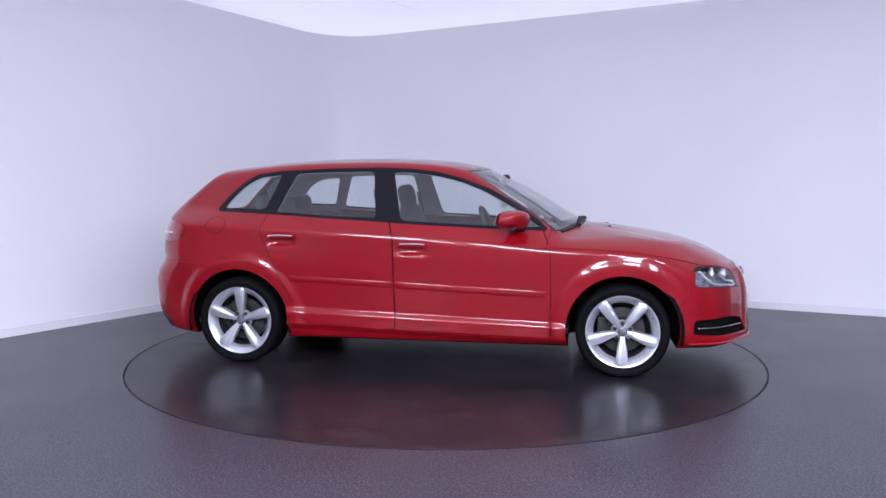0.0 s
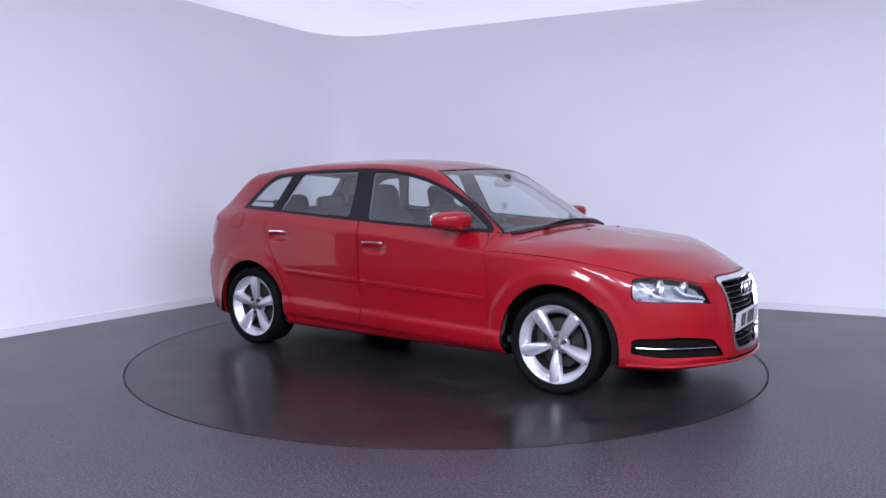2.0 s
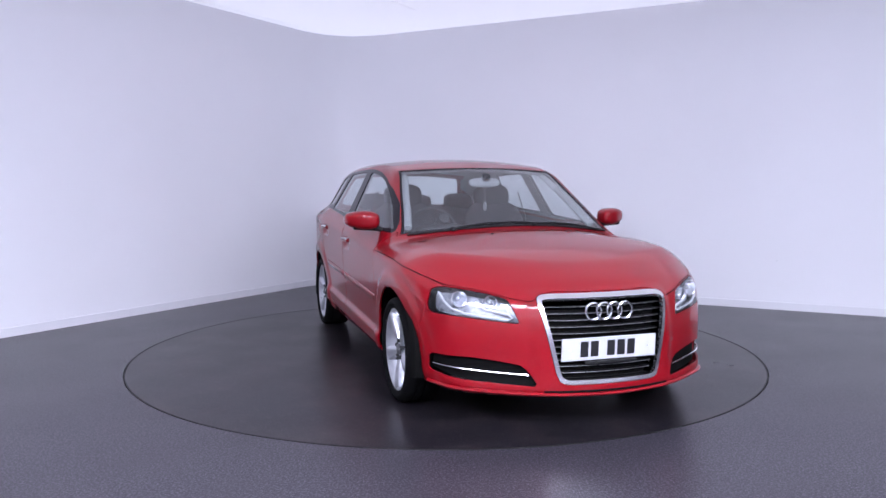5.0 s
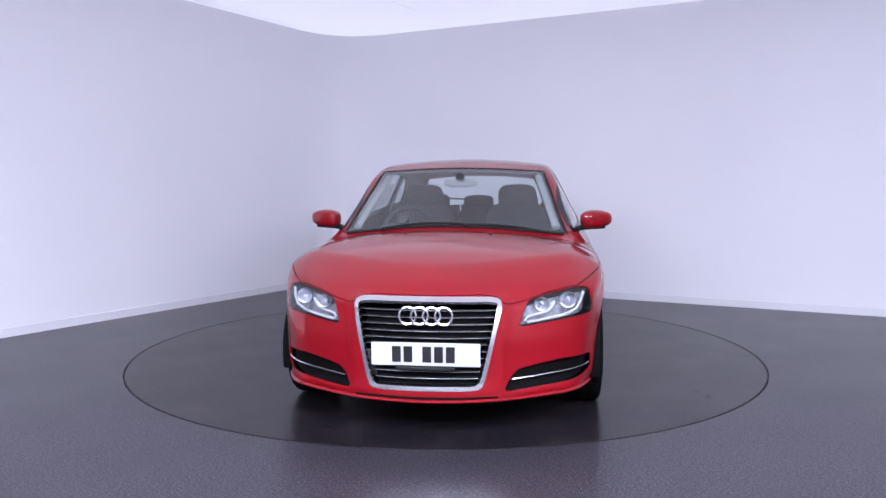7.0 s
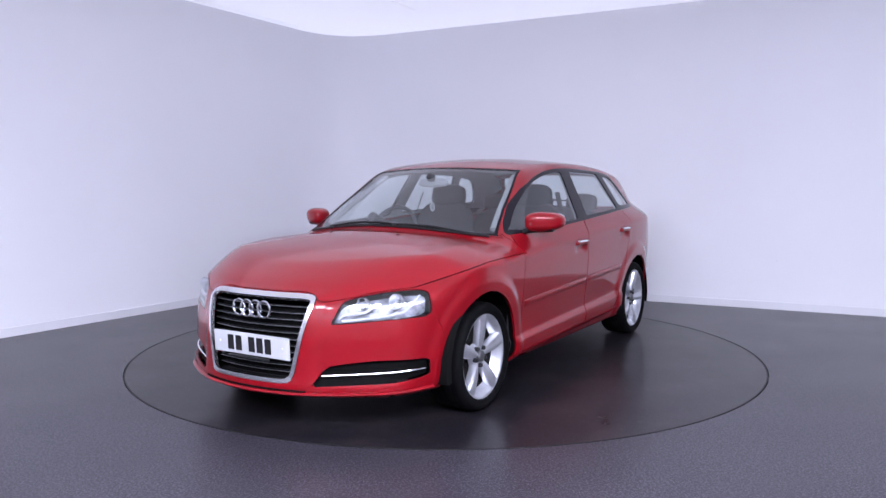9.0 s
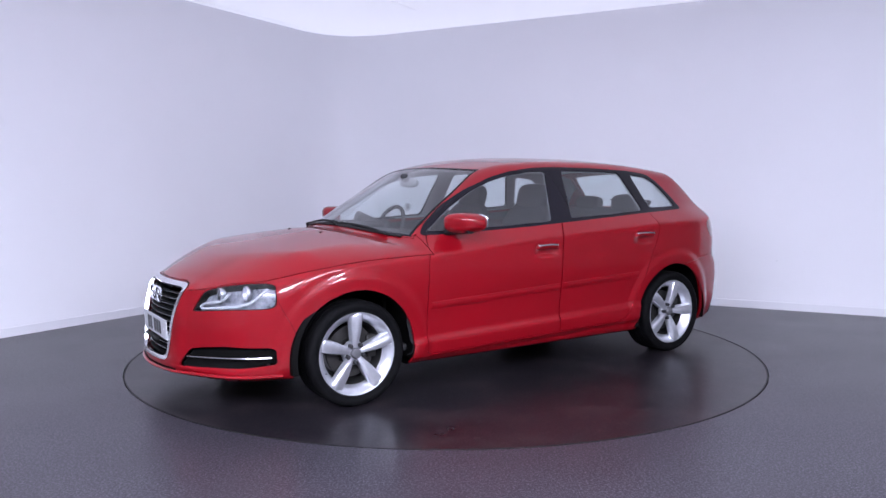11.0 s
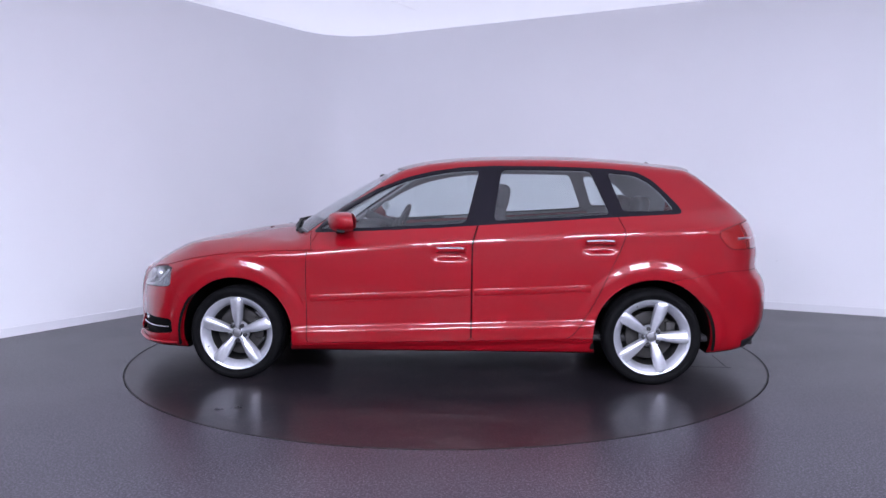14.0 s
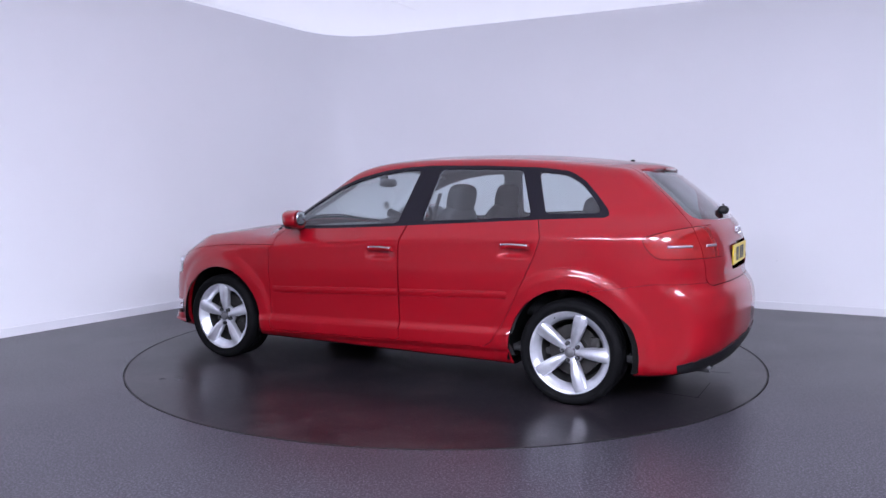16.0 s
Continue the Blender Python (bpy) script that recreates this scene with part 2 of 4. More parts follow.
def curve(*pairs):
    """A smooth line through (at, value) pairs, straight beyond its ends."""
    xs, ys = np.array([p[0] for p in pairs], float), np.array([p[1] for p in pairs], float)
    o = np.argsort(xs)
    xs, ys = xs[o], ys[o]
    d = np.diff(ys) / np.diff(xs)
    m = np.empty(len(xs))
    m[0], m[-1] = d[0], d[-1]
    w = np.diff(xs)
    m[1:-1] = (d[:-1] * w[1:] + d[1:] * w[:-1]) / (w[1:] + w[:-1])

    def at(x):
        x = np.asarray(x, float)
        i = np.clip(np.searchsorted(xs, x) - 1, 0, len(xs) - 2)
        h = xs[i + 1] - xs[i]
        t = (x - xs[i]) / h
        c = np.clip(t, 0, 1)
        v = (2 * c**3 - 3 * c**2 + 1) * ys[i] + (c**3 - 2 * c**2 + c) * h * m[i] + (3 * c**2 - 2 * c**3) * ys[i + 1] + (c**3 - c**2) * h * m[i + 1]
        return v + np.where(t < 0, t * h * m[i], 0) + np.where(t > 1, (t - 1) * h * m[i + 1], 0)

    return at


def smax(a, b, k):
    h = np.maximum(k - np.abs(a - b), 0) / k
    return np.maximum(a, b) + h * h * k * 0.25


def sstep(a, b, x):
    t = np.clip((x - a) / (b - a), 0, 1)
    return t * t * t * (t * (6 * t - 15) + 10)


FRONT_WHEEL, REAR_WHEEL, WHEEL_Z = 1.289, -1.289, 0.296
HANDLES = ((-0.063, 0.823), (-0.968, 0.870))
top_line = curve((2.3, 0.55), (2.12, 0.682), (2.05, 0.730), (1.9, 0.797), (1.7, 0.859), (1.5, 0.898), (1.2, 0.943), (1.08, 0.957), (1.0, 0.995), (0.9, 1.055), (0.75, 1.145), (0.53, 1.262), (0.36, 1.34), (0.16, 1.388), (-0.1, 1.415), (-0.5, 1.425), (-0.9, 1.416), (-1.25, 1.388), (-1.55, 1.35), (-1.8, 1.31))
crease_line = curve((2.2, 0.58), (1.9, 0.665), (1.7, 0.722), (1.5, 0.765), (1.3, 0.79), (1.0, 0.806), (0.81, 0.812), (0.5, 0.838), (0.17, 0.864), (-0.19, 0.888), (-0.7, 0.914), (-1.13, 0.937), (-1.67, 0.95), (-2.1, 0.955))
belt_line = curve((1.2, 0.90), (0.84, 0.918), (0.4, 0.938), (0.0, 0.958), (-0.35, 0.98), (-0.69, 1.0), (-1.03, 1.02), (-1.45, 1.04), (-2.0, 1.05))
side_low = curve((0.0, 0.79), (0.19, 0.822), (0.235, 0.838), (0.30, 0.848), (0.36, 0.852), (0.44, 0.857), (0.55, 0.868), (0.66, 0.878), (0.78, 0.880), (0.9, 0.880))
side_plan = curve((2.4, 0.62), (2.0, 0.74), (1.75, 0.81), (1.5, 0.862), (1.2, 0.878), (0.6, 0.878), (-0.8, 0.878), (-1.3, 0.878), (-1.6, 0.858), (-1.85, 0.80), (-2.0, 0.745), (-2.3, 0.60))
front_line = curve((0.10, 2.07), (0.19, 2.145), (0.225, 2.168), (0.29, 2.154), (0.38, 2.150), (0.50, 2.145), (0.60, 2.125), (0.66, 2.100), (0.72, 2.04), (0.80, 1.92))
rear_line = curve((0.15, 1.98), (0.25, 2.06), (0.35, 2.115), (0.45, 2.128), (0.56, 2.128), (0.63, 2.108), (0.68, 2.075), (0.80, 2.068), (0.92, 2.045), (1.0, 2.003), (1.06, 1.944), (1.15, 1.838), (1.25, 1.712), (1.34, 1.595), (1.45, 1.45))


def half_width(x, z):
    """Half the car's width at a place of its side."""
    zc, zb = crease_line(x), belt_line(x)
    low = side_low(z) + side_plan(x) - 0.878
    # the step along the foot of the doors, sloping with the sill
    zf = z - 0.033 * (0.84 - x)
    low = low + 0.020 * sstep(0.356, 0.298, zf) * sstep(0.185, 0.24, zf) * sstep(0.99, 0.88, x) * sstep(-1.0, -0.9, x)
    # shoulder: falls away above the crease
    q = z - zc
    cab = sstep(1.25, 0.75, x)
    w = low - np.where(q > 0, 0.0, 0.0)
    lean = 0.62 + 0.18 * (1 - cab)
    w = w - lean * (smax(q, -q * 0 , 0.03) - 0.0075)
    # cabin: tapers towards both ends in plan, and leans in less steeply than the shoulder
    up = smax(z - zb - 0.005, -0.0 * z, 0.04)
    w = w + (lean - 0.53) * up * cab
    w = w - 0.055 * ((x + 0.3) / 1.13) ** 2 * sstep(-0.02, 0.16, q) * sstep(2.0, 0.9, x)
    # swollen wheel arches
    for wx, rr in ((FRONT_WHEEL, 0.0), (REAR_WHEEL, 0.0)):
        r = np.sqrt((x - wx) ** 2 + (z - WHEEL_Z) ** 2 + 1e-9)
        w = w + 0.015 * sstep(0.490, 0.405, r) * sstep(0.12, 0.3, z)
    # hollows behind the door handles
    for hx, hz in HANDLES:
        w = w - 0.022 * np.exp(-((x - hx) / 0.088) ** 4 - ((z - hz + 0.018) / 0.036) ** 4)
    return w


def front_bow(y):
    return 0.45 * y**2.0 + 0.28 * y**6


def rear_bow(y):
    return 0.20 * y**2 + 0.42 * y**6


def field(p):
    """Below zero inside the car's outer skin, above zero outside."""
    x, y, z = p[..., 0], np.abs(p[..., 1]), p[..., 2]
    side = y - half_width(x, z)
    bow = 0.10 * np.clip((x - 0.25) / 0.8, 0, 1) ** 2 * sstep(1.5, 1.05, x) + 0.10 * sstep(1.05, 1.5, x)
    xs = x + 0.30 * y**2 * sstep(0.0, 0.6, x) * sstep(1.75, 1.0, x)
    crown = (0.045 - 0.026 * sstep(0.9, 1.4, x)) * (y / 0.6) ** 2
    top = (z - top_line(xs) + crown) * (1 - 0.12 * sstep(0.2, 0.6, x) * sstep(1.1, 0.9, x))
    f = smax(side, top, np.where(x > 1.1, 0.075, 0.055))
    nose = 0.012 * sstep(0.42, 0.34, y) * sstep(0.72, 0.66, z) * sstep(0.22, 0.3, z) + 0.024 * sstep(0.62, 0.25, y) * sstep(0.74, 0.62, z)
    f = smax(f, x - front_line(z) - nose + front_bow(y), 0.06)
    f = smax(f, -x - rear_line(z) + rear_bow(y), 0.05)
    rise = 0.03 * sstep(-1.5, -2.1, x)
    return smax(f, 0.185 + rise - z, 0.03)


def slope(p):
    e = 1e-4
    g = np.empty_like(p)
    for k in range(3):
        d = np.zeros(3)
        d[k] = e
        g[..., k] = field(p + d) - field(p - d)
    return g / np.maximum(np.linalg.norm(g, axis=-1, keepdims=True), 1e-12)


def settle(p, rounds=3):
    """Bring points near the skin onto it."""
    for _ in range(rounds):
        e = 1e-4
        g = np.empty_like(p)
        for k in range(3):
            d = np.zeros(3)
            d[k] = e
            g[..., k] = (field(p + d) - field(p - d)) / (2 * e)
        p = p - g * (field(p) / np.maximum((g * g).sum(-1), 1e-6))[..., None]
    return p


def skin():
    """Half of the skin (y above zero) as a grid: rays from a spine, with rounded ends."""
    ang = np.radians(np.concatenate([np.linspace(-90, -30, 16)[:-1], np.linspace(-30, 90, 170)]))
    starts, turns = [], []
    for ph in np.linspace(90, 0, 64)[:-1]:
        starts.append(1.5), turns.append(ph)
    for s in np.linspace(1.5, -1.5, 205):
        starts.append(s), turns.append(0)
    for ph in np.linspace(0, -90, 64)[1:]:
        starts.append(-1.5), turns.append(ph)
    ph, s = np.radians(np.array(turns))[:, None], np.array(starts)[:, None]
    way = np.stack([np.sin(ph) + 0 * ang, np.cos(ph) * np.cos(ang), np.cos(ph) * np.sin(ang)], -1)
    base = np.stack([s + 0 * ang, 0 * s + 0 * ang, 0.6 + 0 * s + 0 * ang], -1)
    lo, hi = np.full(way.shape[:2], 0.05), np.full(way.shape[:2], 1.6)
    for _ in range(20):
        mid = (lo + hi) / 2
        out = field(base + way * mid[..., None]) > 0
        hi, lo = np.where(out, mid, hi), np.where(out, lo, mid)
    v = base + way * hi[..., None]
    v[np.abs(v[..., 1]) < 1e-6, 1] = 0.0
    n, m = v.shape[:2]
    idx = np.arange(n * m).reshape(n, m)
    quads = np.stack([idx[:-1, :-1], idx[1:, :-1], idx[1:, 1:], idx[:-1, 1:]], -1).reshape(-1, 4)
    return v.reshape(-1, 3), [tuple(q) for q in quads.tolist()]


class Shell:
    """The skin's faces with the name of the panel to which each belongs."""

    def __init__(self):
        self.v, self.faces = skin()
        self.tags = ["body"] * len(self.faces)

    def cut(self, names, dist):
        """Split the faces of those panels along dist = 0."""
        d = dist(self.v)
        d[np.abs(d) < 2e-5] = 2e-5
        fresh, cache, n0 = [], {}, len(self.v)
        faces, tags = [], []
        dl = d.tolist()

        def between(a, b):
            key = (a, b) if a < b else (b, a)
            if key not in cache:
                t = dl[key[0]] / (dl[key[0]] - dl[key[1]])
                cache[key] = n0 + len(fresh)
                fresh.append(self.v[key[0]] * (1 - t) + self.v[key[1]] * t)
            return cache[key]

        for f, tag in zip(self.faces, self.tags):
            if tag not in names:
                faces.append(f), tags.append(tag)
                continue
            s = [dl[i] > 0 for i in f]
            if all(s) or not any(s):
                faces.append(f), tags.append(tag)
                continue
            pos, neg = [], []
            for k in range(len(f)):
                a, b = f[k], f[(k + 1) % len(f)]
                (pos if s[k] else neg).append(a)
                if s[k] != s[(k + 1) % len(f)]:
                    m = between(a, b)
                    pos.append(m), neg.append(m)
            for poly in (pos, neg):
                if len(poly) > 2:
                    faces.append(tuple(poly)), tags.append(tag)
        if fresh:
            pts = settle(np.array(fresh), 2)
            self.v = np.concatenate([self.v, pts])
        self.faces, self.tags = faces, tags

    def middle(self, keep):
        out = np.zeros((len(self.faces), 3))
        for i, f in enumerate(self.faces):
            if keep[i]:
                out[i] = self.v[list(f)].mean(0)
        return out

    def take(self, names, tag, dist, gap=0.0, inside=None):
        """Faces of names inside the outline (dist above zero) become tag; a ring of the gap's width becomes gap."""
        names = (names,) if isinstance(names, str) else names
        if gap:
            self.cut(names, lambda p: dist(p) + gap)
        self.cut(names, lambda p: dist(p) - gap)
        keep = [t in names for t in self.tags]
        d = dist(self.middle(keep))
        for i, k in enumerate(keep):
            if k and d[i] > gap:
                self.tags[i] = tag
            elif k and gap and d[i] > -gap:
                self.tags[i] = "gap"


def outline(points, axes, rounds=2, where=None, reach=0.018):
    """Signed distance to a closed outline, corners rounded off: above zero inside. axes: the two coordinates it is drawn in."""
    q = np.array(points, float)
    for _ in range(rounds):
        nx = np.roll(q, -1, 0)
        s = np.minimum(0.25, reach / np.maximum(np.linalg.norm(nx - q, axis=1), 1e-9))[:, None]
        q = np.stack([q * (1 - s) + nx * s, q * s + nx * (1 - s)], 1).reshape(-1, 2)
        reach *= 0.45

    def dist(p):
        a = np.stack([p[:, axes[0]], p[:, axes[1]]], -1)
        lo, hi = q.min(0) - 0.25, q.max(0) + 0.25
        near = ((a > lo) & (a < hi)).all(1)
        if where is not None:
            near &= where(p)
        out = np.full(len(a), -0.3)
        b = a[near]
        if len(b):
            best, ins = np.full(len(b), 9.0), np.zeros(len(b), bool)
            for s, e in zip(q, np.roll(q, -1, 0)):
                ab = e - s
                t = np.clip(((b - s) @ ab) / max(ab @ ab, 1e-12), 0, 1)
                best = np.minimum(best, np.linalg.norm(b - s - t[:, None] * ab, axis=1))
                cross = ((s[1] > b[:, 1]) != (e[1] > b[:, 1])) & (b[:, 0] < (e[0] - s[0]) * (b[:, 1] - s[1]) / (e[1] - s[1] + 1e-15) + s[0])
                ins ^= cross
            out[near] = np.where(ins, best, -best)
        return out

    return dist


def shrunk(dist, by):
    return lambda p: dist(p) - by


XZ, YZ, XY = (0, 2), (1, 2), (0, 1)
on_side = lambda p: (p[:, 1] > 0.35)
at_front = lambda p: (p[:, 0] > 1.4)
at_rear = lambda p: (p[:, 0] < -1.4)

GRILLE = outline([(-0.3, 0.688), (0.30, 0.688), (0.345, 0.680), (0.360, 0.655), (0.345, 0.58), (0.285, 0.31), (0.270, 0.272), (0.235, 0.256), (-0.3, 0.256)], YZ, 3, at_front)
HEADLAMP = outline([(0.438, 0.548), (0.478, 0.662), (0.56, 0.686), (0.64, 0.700), (0.73, 0.709), (0.785, 0.700), (0.806, 0.640), (0.806, 0.580), (0.66, 0.569)], YZ, 2, lambda p: (p[:, 0] > 1.55), 0.012)
FOG = outline([(0.362, 0.248), (0.425, 0.343), (0.52, 0.361), (0.64, 0.374), (0.80, 0.370), (0.80, 0.280), (0.72, 0.266), (0.55, 0.258)], YZ, 2, lambda p: (p[:, 0] > 1.5), 0.012)
DLO = outline([(0.82, 0.925), (0.41, 0.941), (0.0, 0.961), (-0.35, 0.983), (-0.69, 1.003), (-1.03, 1.024), (-1.30, 1.037), (-1.475, 1.045), (-1.47, 1.08), (-1.395, 1.165), (-1.31, 1.25), (-1.215, 1.303), (-1.03, 1.325), (-0.68, 1.340), (-0.33, 1.345), (-0.13, 1.337), (0.06, 1.313), (0.23, 1.272), (0.42, 1.20), (0.61, 1.10), (0.76, 0.99)], XZ, 2, lambda p: (p[:, 1] > 0.45) & (p[:, 2] > 0.88))
ARCH = lambda p: np.where(p[:, 1] > 0.35, np.maximum(0.358 - np.hypot(p[:, 0] - FRONT_WHEEL, p[:, 2] - WHEEL_Z), 0.358 - np.hypot(p[:, 0] - REAR_WHEEL, p[:, 2] - WHEEL_Z)), -0.3)
FRONT_GLASS = outline([(0.775, 0.948), (0.3, 0.965), (-0.155, 0.99), (-0.235, 1.318), (-0.1, 1.312), (0.08, 1.287), (0.23, 1.25), (0.4, 1.185), (0.58, 1.085), (0.72, 0.985)], XZ, 1, on_side)
REAR_GLASS = outline([(-0.325, 1.005), (-0.69, 1.022), (-1.035, 1.043), (-0.925, 1.312), (-0.68, 1.318), (-0.375, 1.322)], XZ, 2, on_side)
QUARTER_GLASS = outline([(-1.115, 1.06), (-1.435, 1.067), (-1.37, 1.155), (-1.29, 1.235), (-1.2, 1.282), (-1.03, 1.302)], XZ, 2, on_side)
FRONT_DOOR = outline([(0.755, 0.97), (0.80, 0.89), (0.832, 0.80), (0.838, 0.6), (0.838, 0.2385), (-0.185, 0.2645), (-0.19, 0.6), (-0.195, 0.87), (-0.24, 1.02), (-0.3, 1.3), (0.3, 1.2)], XZ, 1, on_side)
REAR_DOOR = outline([(-0.190, 0.2645), (-0.195, 0.6), (-0.20, 0.87), (-0.245, 1.02), (-0.3, 1.3), (-1.0, 1.3), (-1.085, 1.02), (-1.125, 0.93), (-1.085, 0.82), (-1.01, 0.66), (-0.94, 0.51), (-0.87, 0.39), (-0.815, 0.31), (-0.765, 0.279)], XZ, 2, on_side)
TAIL_LAMP = outline([(-1.672, 0.942), (-1.80, 0.982), (-1.93, 1.002), (-2.2, 1.01), (-2.2, 0.831), (-1.755, 0.831), (-1.70, 0.88)], XZ, 2, lambda p: p[:, 1] > 0.45)
TAILGATE = outline([(-0.3, 1.42), (0.46, 1.42), (0.50, 1.36), (0.555, 1.25), (0.60, 1.12), (0.635, 1.03), (0.650, 0.96), (0.642, 0.84), (0.625, 0.75), (0.608, 0.695), (0.57, 0.679), (0.50, 0.684), (-0.3, 0.692)], YZ, 2, at_rear)
BACK_GLASS = outline([(-0.3, 1.325), (0.47, 1.325), (0.52, 1.25), (0.565, 1.12), (0.585, 1.06), (0.54, 1.035), (0.3, 1.025), (-0.3, 1.022)], YZ, 2, at_rear)
PLATE_BAY = outline([(-0.3, 0.897), (0.30, 0.897), (0.33, 0.865), (0.285, 0.745), (-0.3, 0.745)], YZ, 2, lambda p: p[:, 0] < -1.8)


def windscreen(p):
    x, y, z = p[:, 0], p[:, 1], p[:, 2]
    edge = half_width(x, z) - 0.048 - y
    low = (1.035 - 0.26 * y**2 - 0.14 * y**4) - x
    high = x - (0.345 - 0.30 * y**2)
    d = np.minimum(np.minimum(edge, low), high)
    return np.where((x > 0.1) & (x < 1.2) & (z > 0.87), d, -0.3)


bonnet_edge = curve((-0.1, 0.6935), (0.0, 0.6935), (0.15, 0.6935), (0.29, 0.692), (0.335, 0.682), (0.375, 0.657), (0.43, 0.660), (0.48, 0.670), (0.56, 0.693), (0.64, 0.707), (0.73, 0.716), (0.9, 0.716))


def bonnet(p):
    x, y, z = p[:, 0], p[:, 1], p[:, 2]
    d = np.minimum(z - crease_line(x) - 0.012, x - 0.80 - 0.30 * (z - 0.82))
    ws = -windscreen(p) - 0.012
    d = np.where((x < 1.25) & (z > 0.87), np.minimum(d, ws), d)
    d = np.where(x > 1.5, np.minimum(d, z - bonnet_edge(y)), d)
    return np.where((x > 0.75) & (z > 0.6), d, -0.3)


def front_bumper(p):
    x, y, z = p[:, 0], p[:, 1], p[:, 2]
    return np.where(x > 1.3, x - 1.64 - 0.5 * np.clip(z - 0.45, -1, 1), -0.3)


def rear_bumper(p):
    x, y, z = p[:, 0], p[:, 1], p[:, 2]
    return np.where(x < -1.3, np.minimum(np.minimum(0.665 - 0.16 * (x + 1.52), 0.700) - z, -x - 1.40), -0.3)


def sill(p):
    return np.where(np.abs(p[:, 0]) < 1.05, 0.2565 - 0.0255 * p[:, 0] - p[:, 2], -0.3)


def roof(p):
    x, y, z = p[:, 0], p[:, 1], p[:, 2]
    return np.where((x < 0.6) & (z > 1.2), half_width(x, z) - 0.075 - y + 0 * x, -0.3)


shell = Shell()
shell.take("body", "hole", ARCH)
shell.take("body", "under", lambda p: 0.196 + 0.03 * sstep(-1.5, -2.1, p[:, 0]) - p[:, 2])
shell.take("body", "grille_frame", GRILLE, 0.0015)
shell.take("grille_frame", "grille_hole", shrunk(GRILLE, 0.0215))
shell.take("body", "headlamp", HEADLAMP, 0.002)
shell.take("body", "fog", FOG, 0.0015)
shell.take("body", "dlo", DLO)
shell.take("dlo", "front_glass", FRONT_GLASS)
shell.take("dlo", "rear_glass", REAR_GLASS)
shell.take("dlo", "quarter_glass", QUARTER_GLASS)
shell.take("body", "windscreen_band", windscreen, 0.0015)
shell.take("windscreen_band", "windscreen", shrunk(windscreen, 0.012))
shell.take("body", "tail_lamp", TAIL_LAMP, 0.002)
shell.take(("body", "tail_lamp"), "tailgate_any", TAILGATE, 0.0022)
shell.take("tailgate_any", "gate_lamp", lambda p: np.minimum(TAIL_LAMP(p), p[:, 1] - 0.50))
shell.take("tailgate_any", "back_glass", BACK_GLASS)
shell.take("tailgate_any", "plate_bay", PLATE_BAY)
shell.take("body", "bonnet", bonnet, 0.002)
shell.take("body", "front_bumper", front_bumper, 0.0010)
shell.take("body", "rear_bumper", rear_bumper, 0.0012)
shell.take("body", "front_door", FRONT_DOOR, 0.0022)
shell.take("body", "rear_door", REAR_DOOR, 0.0022)
shell.take("body", "sill", sill, 0.0018)
shell.take("body", "roof", roof, 0.0010)
NORMALS = slope(shell.v)


def panel(name, tags, mat, parent, label="", depth=0.012, lift=0.0, sides="both", flip=False, only=None):
    """One panel from the shell's faces: its skin, and an edge turned in by depth. sides: both halves, left or right."""
    picked = [f for f, t in zip(shell.faces, shell.tags) if t in tags]
    if only:
        picked = [f for f in picked if only(shell.v[list(f)].mean(0))]
    used = sorted({i for f in picked for i in f})
    where = {i: k for k, i in enumerate(used)}
    nn = NORMALS[used]
    vv = shell.v[used] + nn * lift
    ff = [tuple(where[i] for i in f) for f in picked]
    count = {}
    for f in ff:
        for k in range(len(f)):
            e = (f[k], f[(k + 1) % len(f)])
            count[e] = count.get(e, 0) + 1
    rim = [e for e in count if (e[1], e[0]) not in count]
    if depth:
        rim = [e for e in rim if not (vv[e[0]][1] < 1e-4 and vv[e[1]][1] < 1e-4)]
        ev, en, ef = [], [], []
        base = len(vv)
        for a, b in rim:
            d = vv[b] - vv[a]
            n = np.cross(d, nn[a])
            n = n / max(np.linalg.norm(n), 1e-9)
            k = base + len(ev)
            ev += [vv[a], vv[b], vv[b] - nn[b] * depth, vv[a] - nn[a] * depth]
            en += [n] * 4
            ef.append((k + 1, k, k + 3, k + 2))
        if ev:
            vv, nn, ff = np.concatenate([vv, np.array(ev)]), np.concatenate([nn, np.array(en)]), ff + ef
    mir = np.array([1, -1, 1])
    if sides == "left":
        V, N, Fs = vv, nn, ff
    elif sides == "right":
        V, N, Fs = vv * mir, nn * mir, [f[::-1] for f in ff]
    else:
        V, N = np.concatenate([vv, vv * mir]), np.concatenate([nn, nn * mir])
        Fs = ff + [tuple(i + len(vv) for i in f[::-1]) for f in ff]
    me = bpy.data.meshes.new(name)
    me.from_pydata(V.tolist(), [], Fs)
    me.validate()
    for poly in me.polygons:
        poly.use_smooth = True
    me.normals_split_custom_set_from_vertices((N * (-1 if flip else 1)).tolist())
    me.materials.append(mat)
    ob = new(name, me)
    ob.parent = parent
    return tagged(ob, label) if label else ob


